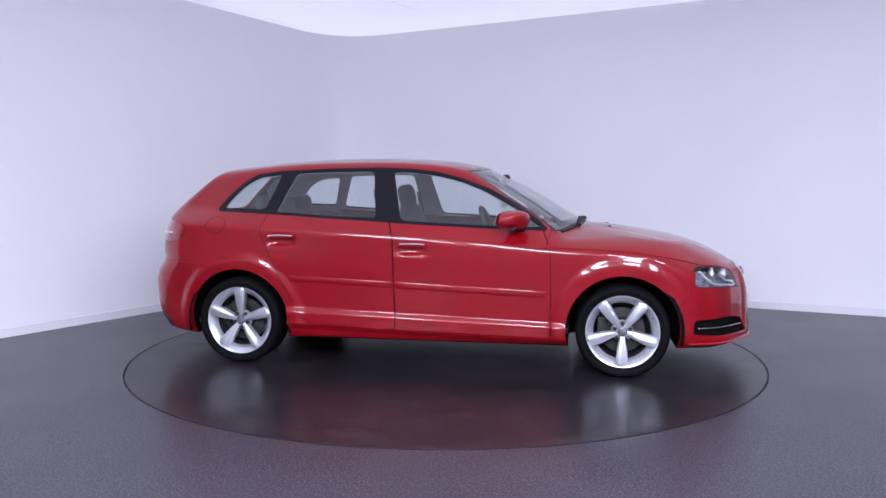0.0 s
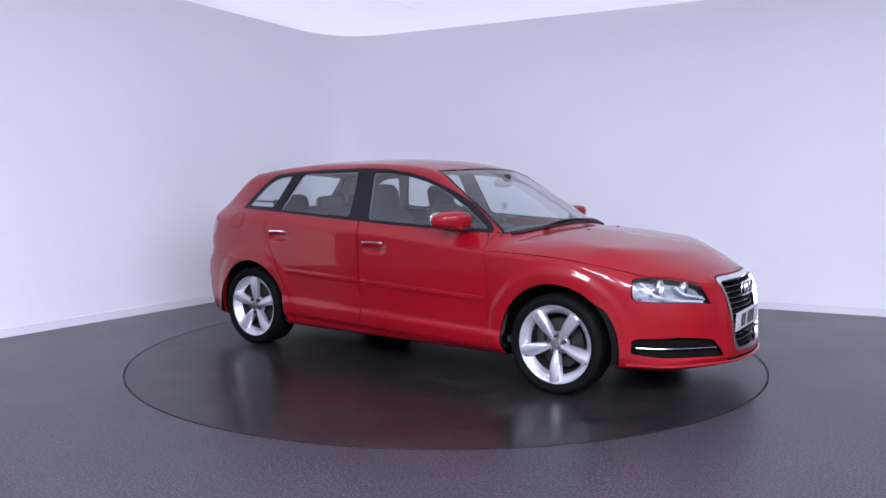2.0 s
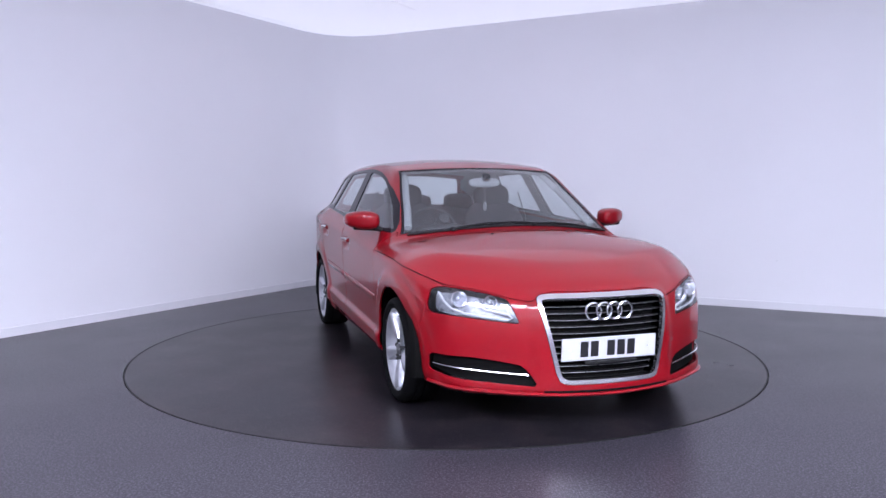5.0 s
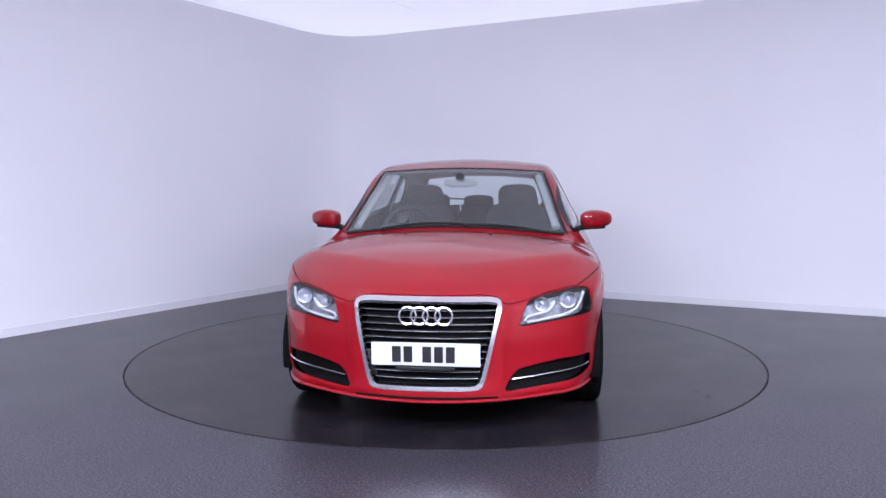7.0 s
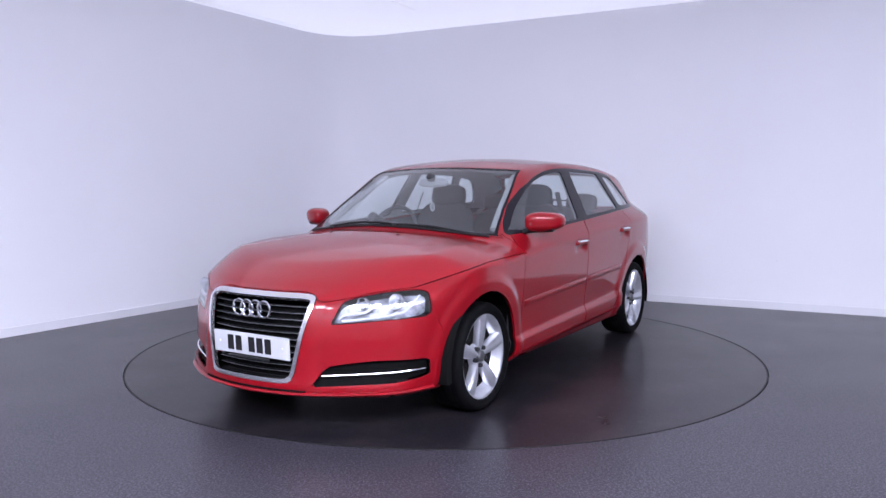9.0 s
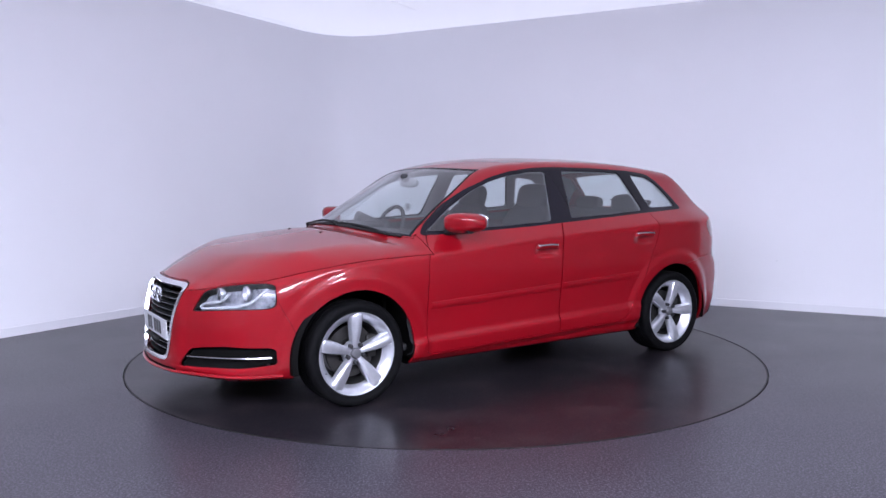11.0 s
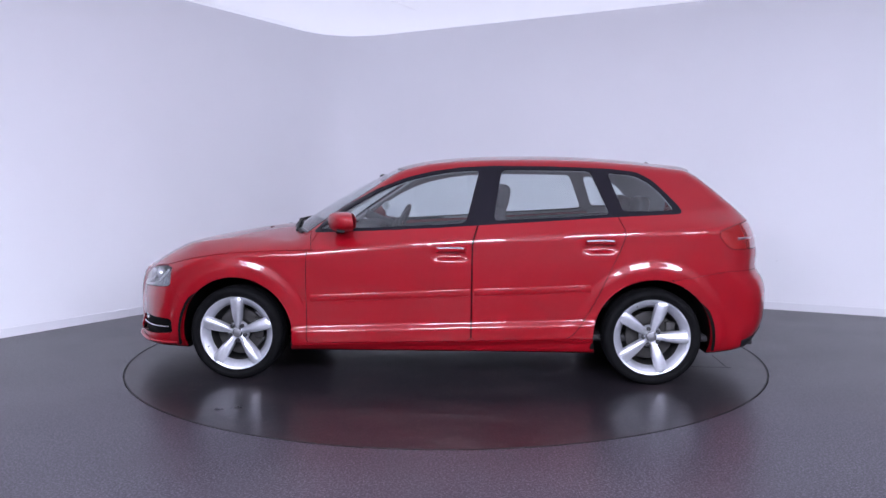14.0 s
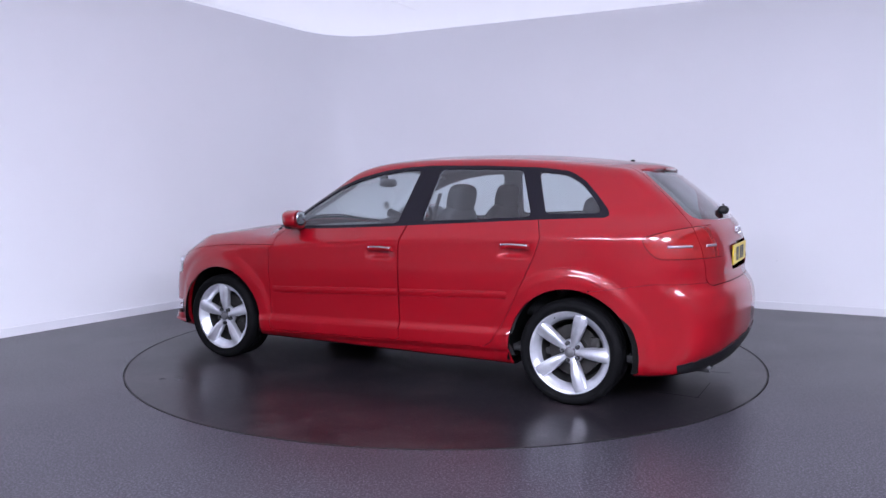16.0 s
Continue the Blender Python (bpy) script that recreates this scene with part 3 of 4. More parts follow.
car = tagged(new("car"), "glossy red five-door hatchback car parked on the turntable", "car")
for _s in ("left", "right"):
    panel("front_door", ("front_door",), RED, car, sides=_s)
    panel("rear_door", ("rear_door",), RED, car, sides=_s)
    panel("front_fender", ("body",), RED, car, sides=_s, only=lambda c: c[0] > 0.7 and c[2] < 0.9 and c[1] > 0.4)
    panel("side_sill", ("sill",), RED, car, sides=_s)
    panel("side_frame", ("body",), RED, car, sides=_s, only=lambda c: not (c[0] > 0.7 and c[2] < 0.9 and c[1] > 0.4))
    panel("window_trim", ("dlo",), GLOSS_BLACK, car, "gloss black window surround", sides=_s)
    for _g in ("front_glass", "rear_glass", "quarter_glass"):
        panel("side_window" if _g != "quarter_glass" else "quarter_window", (_g,), GLASS, car, "clear window glass", depth=0, lift=-0.004, sides=_s)
    panel("headlight", ("headlamp",), LAMP_GLASS, car, "clear headlight lens", depth=0, sides=_s)
    panel("tail_light", ("tail_lamp",), LENS_RED, car, "red rear light lens", sides=_s)
    panel("fog_grille", ("fog",), SEAL, car, "black lower grille", lift=-0.03, depth=0, sides=_s)
panel("bonnet", ("bonnet",), RED, car)
panel("front_bumper", ("front_bumper",), RED, car)
panel("rear_bumper", ("rear_bumper",), RED, car)
panel("roof", ("roof",), RED, car)
panel("windscreen", ("windscreen",), GLASS, car, "clear laminated windscreen", depth=0, lift=-0.003)
panel("windscreen_seal", ("windscreen_band",), GLOSS_BLACK, car, "black windscreen border")
panel("grille_frame", ("grille_frame",), BRIGHT_TRIM, car, "chrome grille surround", lift=0.004, depth=0.02)
panel("grille_back", ("grille_hole",), SEAL, car, "black grille cavity", lift=-0.065, depth=0)
panel("underbody", ("under",), SEAL, car, "black underbody", depth=0)
panel("panel_seal", ("gap",), SEAL, car, "dark shut lines between the panels", lift=-0.008, depth=0)
panel("tailgate", ("tailgate_any",), RED, car)
for _s in ("left", "right"):
    panel("tail_light", ("gate_lamp",), LENS_RED, car, "red rear light lens on the tailgate", sides=_s)
panel("rear_window", ("back_glass",), GLASS, car, depth=0, lift=-0.003)

# ---- wheels ----


def arc_lathe(profile, a0, a1, steps):
    bm = bmesh.new()
    rings = []
    for k in range(steps + 1):
        a = radians(a0 + (a1 - a0) * k / steps)
        rings.append([bm.verts.new((r * math.cos(a), s, r * math.sin(a))) for r, s in profile])
    for p, q in zip(rings, rings[1:]):
        for i in range(len(profile) - 1):
            bm.faces.new((p[i], p[i + 1], q[i + 1], q[i]))
    bmesh.ops.recalc_face_normals(bm, faces=bm.faces)
    return bm


def spoke_bm():
    """A broad spoke along +x with a raised flat back and bevelled flanks; y points outwards."""
    bm = bmesh.new()
    rows = []
    for r, w, y in ((0.028, 0.016, -0.026), (0.052, 0.0195, -0.022), (0.085, 0.0265, -0.013), (0.125, 0.0335, -0.006), (0.170, 0.037, -0.002), (0.205, 0.040, -0.001), (0.224, 0.0415, -0.003), (0.2285, 0.042, -0.008)):
        rows.append([bm.verts.new((r, y + dy, w * f)) for f, dy in ((-1.0, -0.040), (-1.0, -0.010), (-0.80, -0.001), (-0.28, 0.0), (-0.10, 0.004), (0.62, 0.004), (0.85, -0.002), (1.0, -0.012), (1.0, -0.040))])
    for p, q in zip(rows, rows[1:]):
        for i in range(8):
            bm.faces.new((p[i], p[i + 1], q[i + 1], q[i]))
    bmesh.ops.recalc_face_normals(bm, faces=bm.faces)
    return bm


def turned_y(bm, degrees):
    bmesh.ops.rotate(bm, cent=(0, 0, 0), matrix=Matrix.Rotation(radians(-degrees), 3, "Y"), verts=bm.verts)
    return bm


R_TYRE = WHEEL_Z
RIM = 0.95                                 # the rim against its drawn size
TREAD = [(R_TYRE - 0.001, 0.07), (R_TYRE, 0.05), (R_TYRE, 0.048), (R_TYRE - 0.007, 0.047), (R_TYRE - 0.007, 0.040), (R_TYRE, 0.039), (R_TYRE, 0.003), (R_TYRE - 0.007, 0.002), (R_TYRE - 0.007, -0.006), (R_TYRE, -0.007)]
TYRE_PROFILE = [(0.222, 0.078), (0.228, 0.090), (0.234, 0.096), (0.238, 0.101), (0.242, 0.1005), (0.252, 0.107), (0.264, 0.1095), (0.276, 0.107), (0.286, 0.099), (R_TYRE - 0.002, 0.083)] + TREAD + [(R_TYRE - 0.003, -0.09), (0.280, -0.105), (0.24, -0.1)]
RIM_PROFILE = [(0.190, 0.040), (0.203, 0.062), (0.214, 0.075), (0.2225, 0.081), (0.228, 0.089), (0.236, 0.093), (0.243, 0.094), (0.2465, 0.091), (0.2465, 0.084)]
BARREL_PROFILE = [(0.150, -0.085), (0.175, -0.080), (0.186, -0.03), (0.189, 0.040)]


def wheel_at(x, side, base_angle):
    """A wheel whose middle lies 0.77 m off the car's middle line; base_angle turns its spokes."""
    w = tagged(new("wheel"), "five-spoke silver alloy wheel with a low black tyre")
    w.parent = car
    w.matrix_basis = pose(x, side * 0.768, WHEEL_Z, 0, 0, 0 if side > 0 else 180)
    part("tyre", lathe(TYRE_PROFILE, 96), TYRE, w, "black rubber tyre")
    part("rim", lathe([(r * RIM, y) for r, y in RIM_PROFILE], 96), ALLOY, w, "silver alloy rim")
    part("barrel", lathe([(r * RIM, y) for r, y in BARREL_PROFILE], 64), BARREL, w, "wheel barrel coloured dark for the shade inside the wheel")
    for k in range(5):
        s = spoke_bm()
        bmesh.ops.translate(s, vec=(0, 0.092, 0), verts=s.verts)
        part("spoke", turned_y(s, base_angle + 72 * k), ALLOY, w)
        b = lathe([(0, 0.084), (0.008, 0.084), (0.0115, 0.081), (0.0125, 0.070), (0.0125, 0.05)], 12)
        bmesh.ops.translate(b, vec=(0.051, 0, 0), verts=b.verts)
        part("wheel_bolt", turned_y(b, base_angle + 36 + 72 * k), BOLT, w)
    part("hub", lathe([(0, 0.060), (0.036, 0.060), (0.060, 0.060), (0.067, 0.052), (0.070, 0.03)], 48), ALLOY, w)
    part("hub_cap", lathe([(0, 0.087), (0.020, 0.086), (0.028, 0.083), (0.030, 0.078), (0.030, 0.05)], 40), ALLOY_DARK, w, "grey centre cap")
    part("brake_disc", lathe([(0.05, 0.0), (0.08, 0.01), (0.08, 0.002), (0.145, 0.002), (0.145, -0.02), (0.05, -0.02)], 48), DISC, w, "steel brake disc darkened for the shade behind the spokes")
    c = box_bm((0.06, 0.05, 0.13), 0.012, (-0.125 * side, 0.0, 0.02))
    part("brake_caliper", c, DISC, w)
    v = lathe([(0, 0.1), (0.004, 0.1), (0.004, 0.08)], 8)
    bmesh.ops.translate(v, vec=(0.206, -0.018, 0), verts=v.verts)
    part("valve", turned_y(v, base_angle + 252 - 8), SEAL, w)
    part("wheel_well", arc_lathe([(0.10, -0.30), (0.38, -0.30), (0.380, 0.085), (0.356, 0.103)], -12, 192, 40), SEAL, w, "black wheel arch liner")
    return w


wheel_at(FRONT_WHEEL, 1, 90)
wheel_at(REAR_WHEEL, 1, 180)
wheel_at(FRONT_WHEEL, -1, 270)
wheel_at(REAR_WHEEL, -1, 90)

# ---- things on the skin ----


def side_y(x, z):
    return float(half_width(np.array([x]), np.array([z]))[0])


def front_x(y, z, start=2.3):
    """Where a line along x from ahead meets the skin."""
    lo, hi = 1.0, start
    for _ in range(17):
        m = (lo + hi) / 2
        if field(np.array([[m, y, z]]))[0] > 0:
            hi = m
        else:
            lo = m
    return hi


def rear_x(y, z):
    lo, hi = -2.4, -1.0
    for _ in range(17):
        m = (lo + hi) / 2
        if field(np.array([[m, y, z]]))[0] > 0:
            lo = m
        else:
            hi = m
    return lo


def skin_y(x, z):
    lo, hi = 0.0, 1.1
    for _ in range(17):
        m = (lo + hi) / 2
        if field(np.array([[x, m, z]]))[0] > 0:
            hi = m
        else:
            lo = m
    return hi


def top_z(x, y):
    lo, hi = 0.5, 1.7
    for _ in range(17):
        m = (lo + hi) / 2
        if field(np.array([[x, y, m]]))[0] > 0:
            hi = m
        else:
            lo = m
    return hi


def ridge(rows, side, closed_ends=True):
    """A strip on the car's side: each row is (x, z) pairs of one edge line with how far it stands out."""
    bm = bmesh.new()
    grid = [[bm.verts.new((x, side * (side_y(x, z) + out), z)) for x, z, out in row] for row in rows]
    for p, q in zip(grid, grid[1:]):
        for i in range(len(p) - 1):
            bm.faces.new((p[i], p[i + 1], q[i + 1], q[i]))
    bmesh.ops.recalc_face_normals(bm, faces=bm.faces)
    bm.normal_update()
    f = bm.faces[len(bm.faces) // 2] if bm.faces.ensure_lookup_table() is None else None
    if f and f.normal.y * side < 0:
        bmesh.ops.reverse_faces(bm, faces=bm.faces)
    return bm


def moulding(x0, x1, side):
    rows = []
    n = 24
    for k in range(n + 1):
        s = k / n
        x = x0 + (x1 - x0) * s
        z = 0.556 - 0.043 * x
        e = 0.35 if k in (0, n) else 1.0
        rows.append([(x, z + dz, out * e) for dz, out in ((0.024, -0.006), (0.021, 0.006), (0.012, 0.0095), (-0.006, 0.0085), (-0.020, 0.004), (-0.024, -0.006))])
    return ridge(rows, side)


def handle(hx, hz, side):
    rows, chrome = [], []
    n = 20
    for k in range(n + 1):
        s = k / n
        x = hx - 0.092 + 0.184 * s
        lift = 0.030 * min(1, 4 * math.sin(math.pi * s)) ** 0.5 if 0 < k < n else 0.004
        z = hz + 0.004 * math.sin(math.pi * s) + 0.004
        y = side_y(x, hz + 0.06) + 0.004
        rows.append([(x, y - 0.012 + lift * f, z + dz) for f, dz in ((0.0, 0.017), (0.8, 0.017), (1.0, 0.012), (1.0, -0.004), (0.8, -0.012), (0.1, -0.012), (0.0, 0.017))])
    bm = bmesh.new()
    grid = [[bm.verts.new((x, side * y, z)) for x, y, z in row] for row in rows]
    for p, q in zip(grid, grid[1:]):
        for i in range(len(p) - 1):
            bm.faces.new((p[i], p[i + 1], q[i + 1], q[i]))
    bmesh.ops.recalc_face_normals(bm, faces=bm.faces)
    h = part("door_handle", bm, RED, car)
    bm = bmesh.new()
    grid = [[bm.verts.new((r[2][0], side * (r[2][1] + o), r[2][2] + dz)) for o, dz in ((-0.006, 0.0065), (0.0025, 0.004), (0.0028, -0.005), (-0.002, -0.008))] for r in rows[1:-1]]
    for p, q in zip(grid, grid[1:]):
        for i in range(3):
            bm.faces.new((p[i], p[i + 1], q[i + 1], q[i]))
    bmesh.ops.recalc_face_normals(bm, faces=bm.faces)
    part("handle_strip", bm, CHROME, h, "bright chrome strip")


def blob(center, half, power=2.6, nu=40, nv=24, shape=None):
    """A rounded box: a sphere with squared shoulders, reshaped point by point."""
    bm = bmesh.new()
    def c(a, e):
        return math.copysign(abs(a) ** e, a)
    e = 2 / power
    rows = []
    for j in range(nv + 1):
        v = -math.pi / 2 + math.pi * j / nv
        row = []
        for i in range(nu):
            u = 2 * math.pi * i / nu
            p = Vector((c(math.cos(v), e) * c(math.cos(u), e), c(math.cos(v), e) * c(math.sin(u), e), c(math.sin(v), e)))
            if shape:
                p = shape(p)
            row.append(bm.verts.new((center[0] + half[0] * p.x, center[1] + half[1] * p.y, center[2] + half[2] * p.z)))
        rows.append(row)
    for p, q in zip(rows, rows[1:]):
        for i in range(nu):
            bm.faces.new((p[i], p[(i + 1) % nu], q[(i + 1) % nu], q[i]))
    bmesh.ops.remove_doubles(bm, verts=bm.verts, dist=1e-5)
    bmesh.ops.recalc_face_normals(bm, faces=bm.faces)
    return bm


def door_mirror(side):
    def shape(p):
        # flat towards the rear, slimmer at the outer end, leaning forward at the top
        x = max(p.x, -0.55)
        k = 1 - 0.22 * max(0, p.y * side)
        return Vector((x * k + 0.06 * p.z - 0.42 * p.y * side, p.y, p.z * k + 0.05 * p.y * side))
    m = part("door_mirror", blob((0.590, side * 0.905, 1.000), (0.092, 0.105, 0.061), 3.0, shape=shape), RED, car, "red door mirror cap on a black foot")
    part("mirror_glass", blob((0.535, side * 0.905, 1.006), (0.006, 0.090, 0.047), 3.2, 24, 12, lambda p: Vector((p.x - 6.4 * p.y * side, p.y, p.z))), CHROME, m, "mirror glass")
    foot = tube_bm([(0.64, side * 0.775, 0.935), (0.63, side * 0.80, 0.945), (0.615, side * 0.84, 0.950), (0.60, side * 0.90, 0.953), (0.595, side * 0.96, 0.957)], 0.030, 12, flat=0.62)
    part("mirror_foot", foot, SATIN_BLACK, m, "black mirror foot")


for _n, _d in (("left", 1), ("right", -1)):
    part("rub_strip", moulding(0.81, -0.178, _d), RED, car)
    part("rub_strip", moulding(-0.208, -0.915, _d), RED, car)
    for _x, _z in HANDLES:
        handle(_x, _z, _d)
    door_mirror(_d)
    # the lower grille's chrome strip and bars
    part("fog_strip", tube_bm([(front_x(_y, 0.279 + 0.05 * _y) - 0.006, _d * _y, 0.279 + 0.05 * _y) for _y in np.linspace(0.405, 0.785, 16)], 0.0045, 8), BRIGHT_TRIM, car, "chrome strip across the lower grille")
    # headlight insides
    lamp_body = panel("headlight_housing", ("headlamp",), SATIN_ALU, car, "silver headlight reflector", lift=-0.055, depth=-0.05, sides=_n)
    lamp_body.data.materials[0] = bpy.data.materials.get("reflector_grey") or textured(material("reflector_grey", (0.6, 0.6, 0.65), 0.3, 0.3), 22, (0.14, 0.143, 0.16), (0.44, 0.45, 0.49), rough=(0.2, 0.4))
    for _y, _z, _r in ((0.545, 0.642, 0.030), (0.675, 0.652, 0.036)):
        bowl = lathe([(0.004, -0.030), (0.016, -0.026), (0.030, -0.012), (_r, 0.012), (_r + 0.004, 0.014), (_r + 0.005, 0.0)], 32)
        bmesh.ops.rotate(bowl, cent=(0, 0, 0), matrix=Matrix.Rotation(radians(-90), 3, "Z"), verts=bowl.verts)
        bmesh.ops.translate(bowl, vec=(front_x(_y, _z) - 0.035, _d * _y, _z), verts=bowl.verts)
        part("reflector_bowl", bowl, SATIN_ALU, lamp_body, "round chrome reflector")
        bulb = blob((front_x(_y, _z) - 0.045, _d * _y, _z), (0.02, 0.011, 0.011), 2, 12, 8)
        part("bulb", bulb, PLATE_WHITE, lamp_body)
    part("light_strip", tube_bm([(front_x(_y, _z) - 0.018, _d * _y, _z) for _y, _z in ((0.605, 0.650), (0.590, 0.622), (0.572, 0.606), (0.52, 0.596), (0.478, 0.588), (0.462, 0.572), (0.475, 0.562), (0.56, 0.571), (0.66, 0.584), (0.715, 0.604), (0.742, 0.640), (0.755, 0.680))], 0.007, 8), PLATE_WHITE, lamp_body, "white daytime light strip")
    # rear lights
    part("light_bar", tube_bm([(_x, _d * skin_y(_x, 0.897), 0.897) for _x in np.linspace(-1.80, -1.905, 12)], 0.007, 8), SATIN_ALU, car, "white reversing light bar")

for _y0, _y1 in ((0.51, 0.60), (-0.60, -0.51)):
    part("light_bar", tube_bm([(rear_x(_y, 0.897) - 0.001, _y, 0.897) for _y in np.linspace(_y0, _y1, 8)], 0.007, 8), SATIN_ALU, car, "white reversing light bar")

# fuel flap on the right-hand side
_ring = [( -1.447 + 0.070 * math.cos(a), 0.952 + 0.058 * math.sin(a)) for a in np.linspace(0, 2 * math.pi, 41)[:-1]]
part("fuel_flap_seal", tube_bm([(x, -side_y(x, z) + 0.0005, z) for x, z in _ring], 0.0022, 6, closed=True), SEAL, car, "dark joint round the fuel flap")

# ---- front ----
grille = part("grille", join_bm([box_bm((0.012, 0.008, 0.30), 0.002, (2.09, 0.0, 0.46))]), SATIN_BLACK, car, "black slatted radiator grille")
for _k in range(13):
    _z = 0.276 + 0.0318 * _k
    _half = 0.236 + (0.335 - 0.236) * min(1, (_z - 0.27) / 0.36)
    _ys = np.linspace(-_half, _half, 21)
    slat = part("slat", tube_bm([(front_x(abs(_y), _z) - 0.046, _y, _z) for _y in _ys], 0.0125, 8, flat=0.42), GRILLE_BLACK, grille)
    if _k not in (0, 12):
        part("slat_edge", tube_bm([(front_x(abs(_y), _z) - 0.0335, _y, _z) for _y in _ys], 0.0008, 6), SATIN_ALU, slat, "thin bright edge")


def rings(x, z, big, pitch, thick, facing, parent):
    for k in range(4):
        pts = [(x, (k - 1.5) * pitch + big * math.cos(a), z + big * math.sin(a)) for a in np.linspace(0, 2 * math.pi, 41)[:-1]]
        part("emblem_ring", tube_bm([(px - facing * abs(py) * 0.03 + (0.002 if k % 2 else 0), py, pz) for px, py, pz in pts], thick, 8, closed=True), CHROME, parent, "chrome emblem ring")


rings(front_x(0.08, 0.605) - 0.006, 0.605, 0.0405, 0.0575, 0.0062, 1, grille)


def plate(x, z, yaw, mat, bars, label, parent):
    ob = part("number_plate", box_bm((0.008, 0.52, 0.112), 0.003, (0, 0, 0)), mat, parent, label, smooth=False)
    ob.matrix_basis = pose(x, 0, z, 0, 0 if yaw else 3, yaw)
    y = -0.16
    for w in bars:
        if w > 0:
            part("plate_bar", box_bm((0.002, w, 0.077), 0, (0.0045, y + w / 2, 0)), INK, ob, "plain dark bar", smooth=False)
        y += abs(w) + 0.014
    for s in (-0.215, 0.215):
        b = lathe([(0, 0.006), (0.006, 0.0055), (0.007, 0.003)], 12)
        bmesh.ops.rotate(b, cent=(0, 0, 0), matrix=Matrix.Rotation(radians(-90), 3, "Z"), verts=b.verts)
        bmesh.ops.translate(b, vec=(0.0, s, 0), verts=b.verts)
        part("plate_screw", b, SATIN_ALU, ob)
    return ob


plate(2.156, 0.424, 0, PLATE_WHITE, (0.042, 0.042, -0.02, 0.042, 0.042, 0.042), "white number plate with plain dark bars", car)
part("plate_lip", box_bm((0.02, 0.28, 0.014), 0.004, (front_x(0.1, 0.36) - 0.006, 0, 0.360)), SATIN_BLACK, car)
# lower lip: a dark slot over the chin
part("bumper_slot", tube_bm([(front_x(abs(_y), 0.222) - 0.003, _y, 0.222) for _y in np.linspace(-0.34, 0.34, 21)], 0.009, 8, flat=0.8), SEAL, car, "dark slot in the bumper chin")
part("chin_lip", tube_bm([(front_x(abs(_y), 0.213) + 0.003, _y, 0.206 + 0.012 * abs(_y)) for _y in np.linspace(-0.79, 0.79, 49)], 0.017, 10, flat=0.55), RED, car, "red lip along the foot of the bumper")
part("washer_jet", blob((1.22, 0.25, top_z(1.22, 0.25)), (0.014, 0.010, 0.006), 2, 12, 8), SATIN_BLACK, car)
part("washer_jet", blob((1.22, -0.25, top_z(1.22, -0.25)), (0.014, 0.010, 0.006), 2, 12, 8), SATIN_BLACK, car)

# ---- wipers and cowl ----


def on_glass(x, y, up=0.012):
    return (x, y, top_z(x, abs(y)) + up)


_cowl = [on_glass(1.045 - 0.26 * y * y - 0.14 * y**4, y, 0.0) for y in np.linspace(-0.68, 0.68, 31)]
part("cowl", tube_bm(_cowl, 0.016, 8, flat=0.6), SATIN_BLACK, car, "black cowl strip under the windscreen")
for _pivot, _tip in (((1.005, -0.42), (1.042, 0.14)), ((1.045, 0.10), (0.958, 0.60))):
    _pts = [on_glass(_pivot[0] + (_tip[0] - _pivot[0]) * s, _pivot[1] + (_tip[1] - _pivot[1]) * s, 0.013) for s in np.linspace(0, 1, 14)]
    wiper = part("wiper", tube_bm(_pts, 0.007, 8), SATIN_BLACK, car, "black windscreen wiper")
    part("wiper_blade", tube_bm([on_glass(p[0] - 0.012, p[1], 0.006) for p in _pts[4:]], 0.006, 6), SEAL, wiper)
    part("wiper_pivot", blob((*_pts[0][:2], _pts[0][2] - 0.004), (0.022, 0.022, 0.016), 2, 16, 10), SATIN_BLACK, wiper)

# ---- tail ----
_sp = []
for _x, _dz, _h in ((-1.42, 0.002, 0.004), (-1.50, 0.006, 0.012), (-1.58, 0.006, 0.016), (-1.624, -0.001, 0.012), (-1.636, -0.008, 0.003)):
    _sp.append((_x, _dz, _h))


def spoiler_bm():
    bm = bmesh.new()
    ys = np.linspace(-0.535, 0.535, 33)
    loops = []
    for y in ys:
        pull = 0.10 * (abs(y) / 0.535) ** 3.0
        ring = [(x + pull * (0.2 + 0.8 * i / 4), y, float(top_line(x)) - 0.046 * (y / 0.6) ** 2 + dz) for i, (x, dz, h) in enumerate(_sp)]
        low = [(x, y, z - h[2] * 2) for (x, y, z), h in zip(ring[::-1], _sp[::-1])]
        loops.append([bm.verts.new(p) for p in ring + low])
    for p, q in zip(loops, loops[1:]):
        for i in range(len(p)):
            j = (i + 1) % len(p)
            bm.faces.new((p[i], p[j], q[j], q[i]))
    bm.faces.new(loops[0])
    bm.faces.new(loops[-1][::-1])
    bmesh.ops.recalc_face_normals(bm, faces=bm.faces)
    return bm


part("roof_spoiler", spoiler_bm(), RED, car)
part("brake_light", box_bm((0.012, 0.30, 0.014), 0.004, (-1.632, 0, 1.318)), LENS_RED, car, "slim red high brake light")
part("aerial_base", blob((-1.40, 0, top_z(-1.40, 0) + 0.002), (0.016, 0.010, 0.010), 2, 16, 10), SATIN_BLACK, car, "small black aerial foot")
rear_wiper = part("rear_wiper", tube_bm([(rear_x(y, 1.075 + 0.02 * s) - 0.018, y, 1.075 + 0.02 * s) for s, y in ((k / 10, 0.02 - 0.38 * k / 10) for k in range(11))], 0.008, 8), SATIN_BLACK, car, "black rear wiper")
part("wiper_hub", blob((rear_x(0.02, 1.07) - 0.022, 0.02, 1.072), (0.032, 0.034, 0.026), 2.4, 20, 12), SATIN_BLACK, rear_wiper)
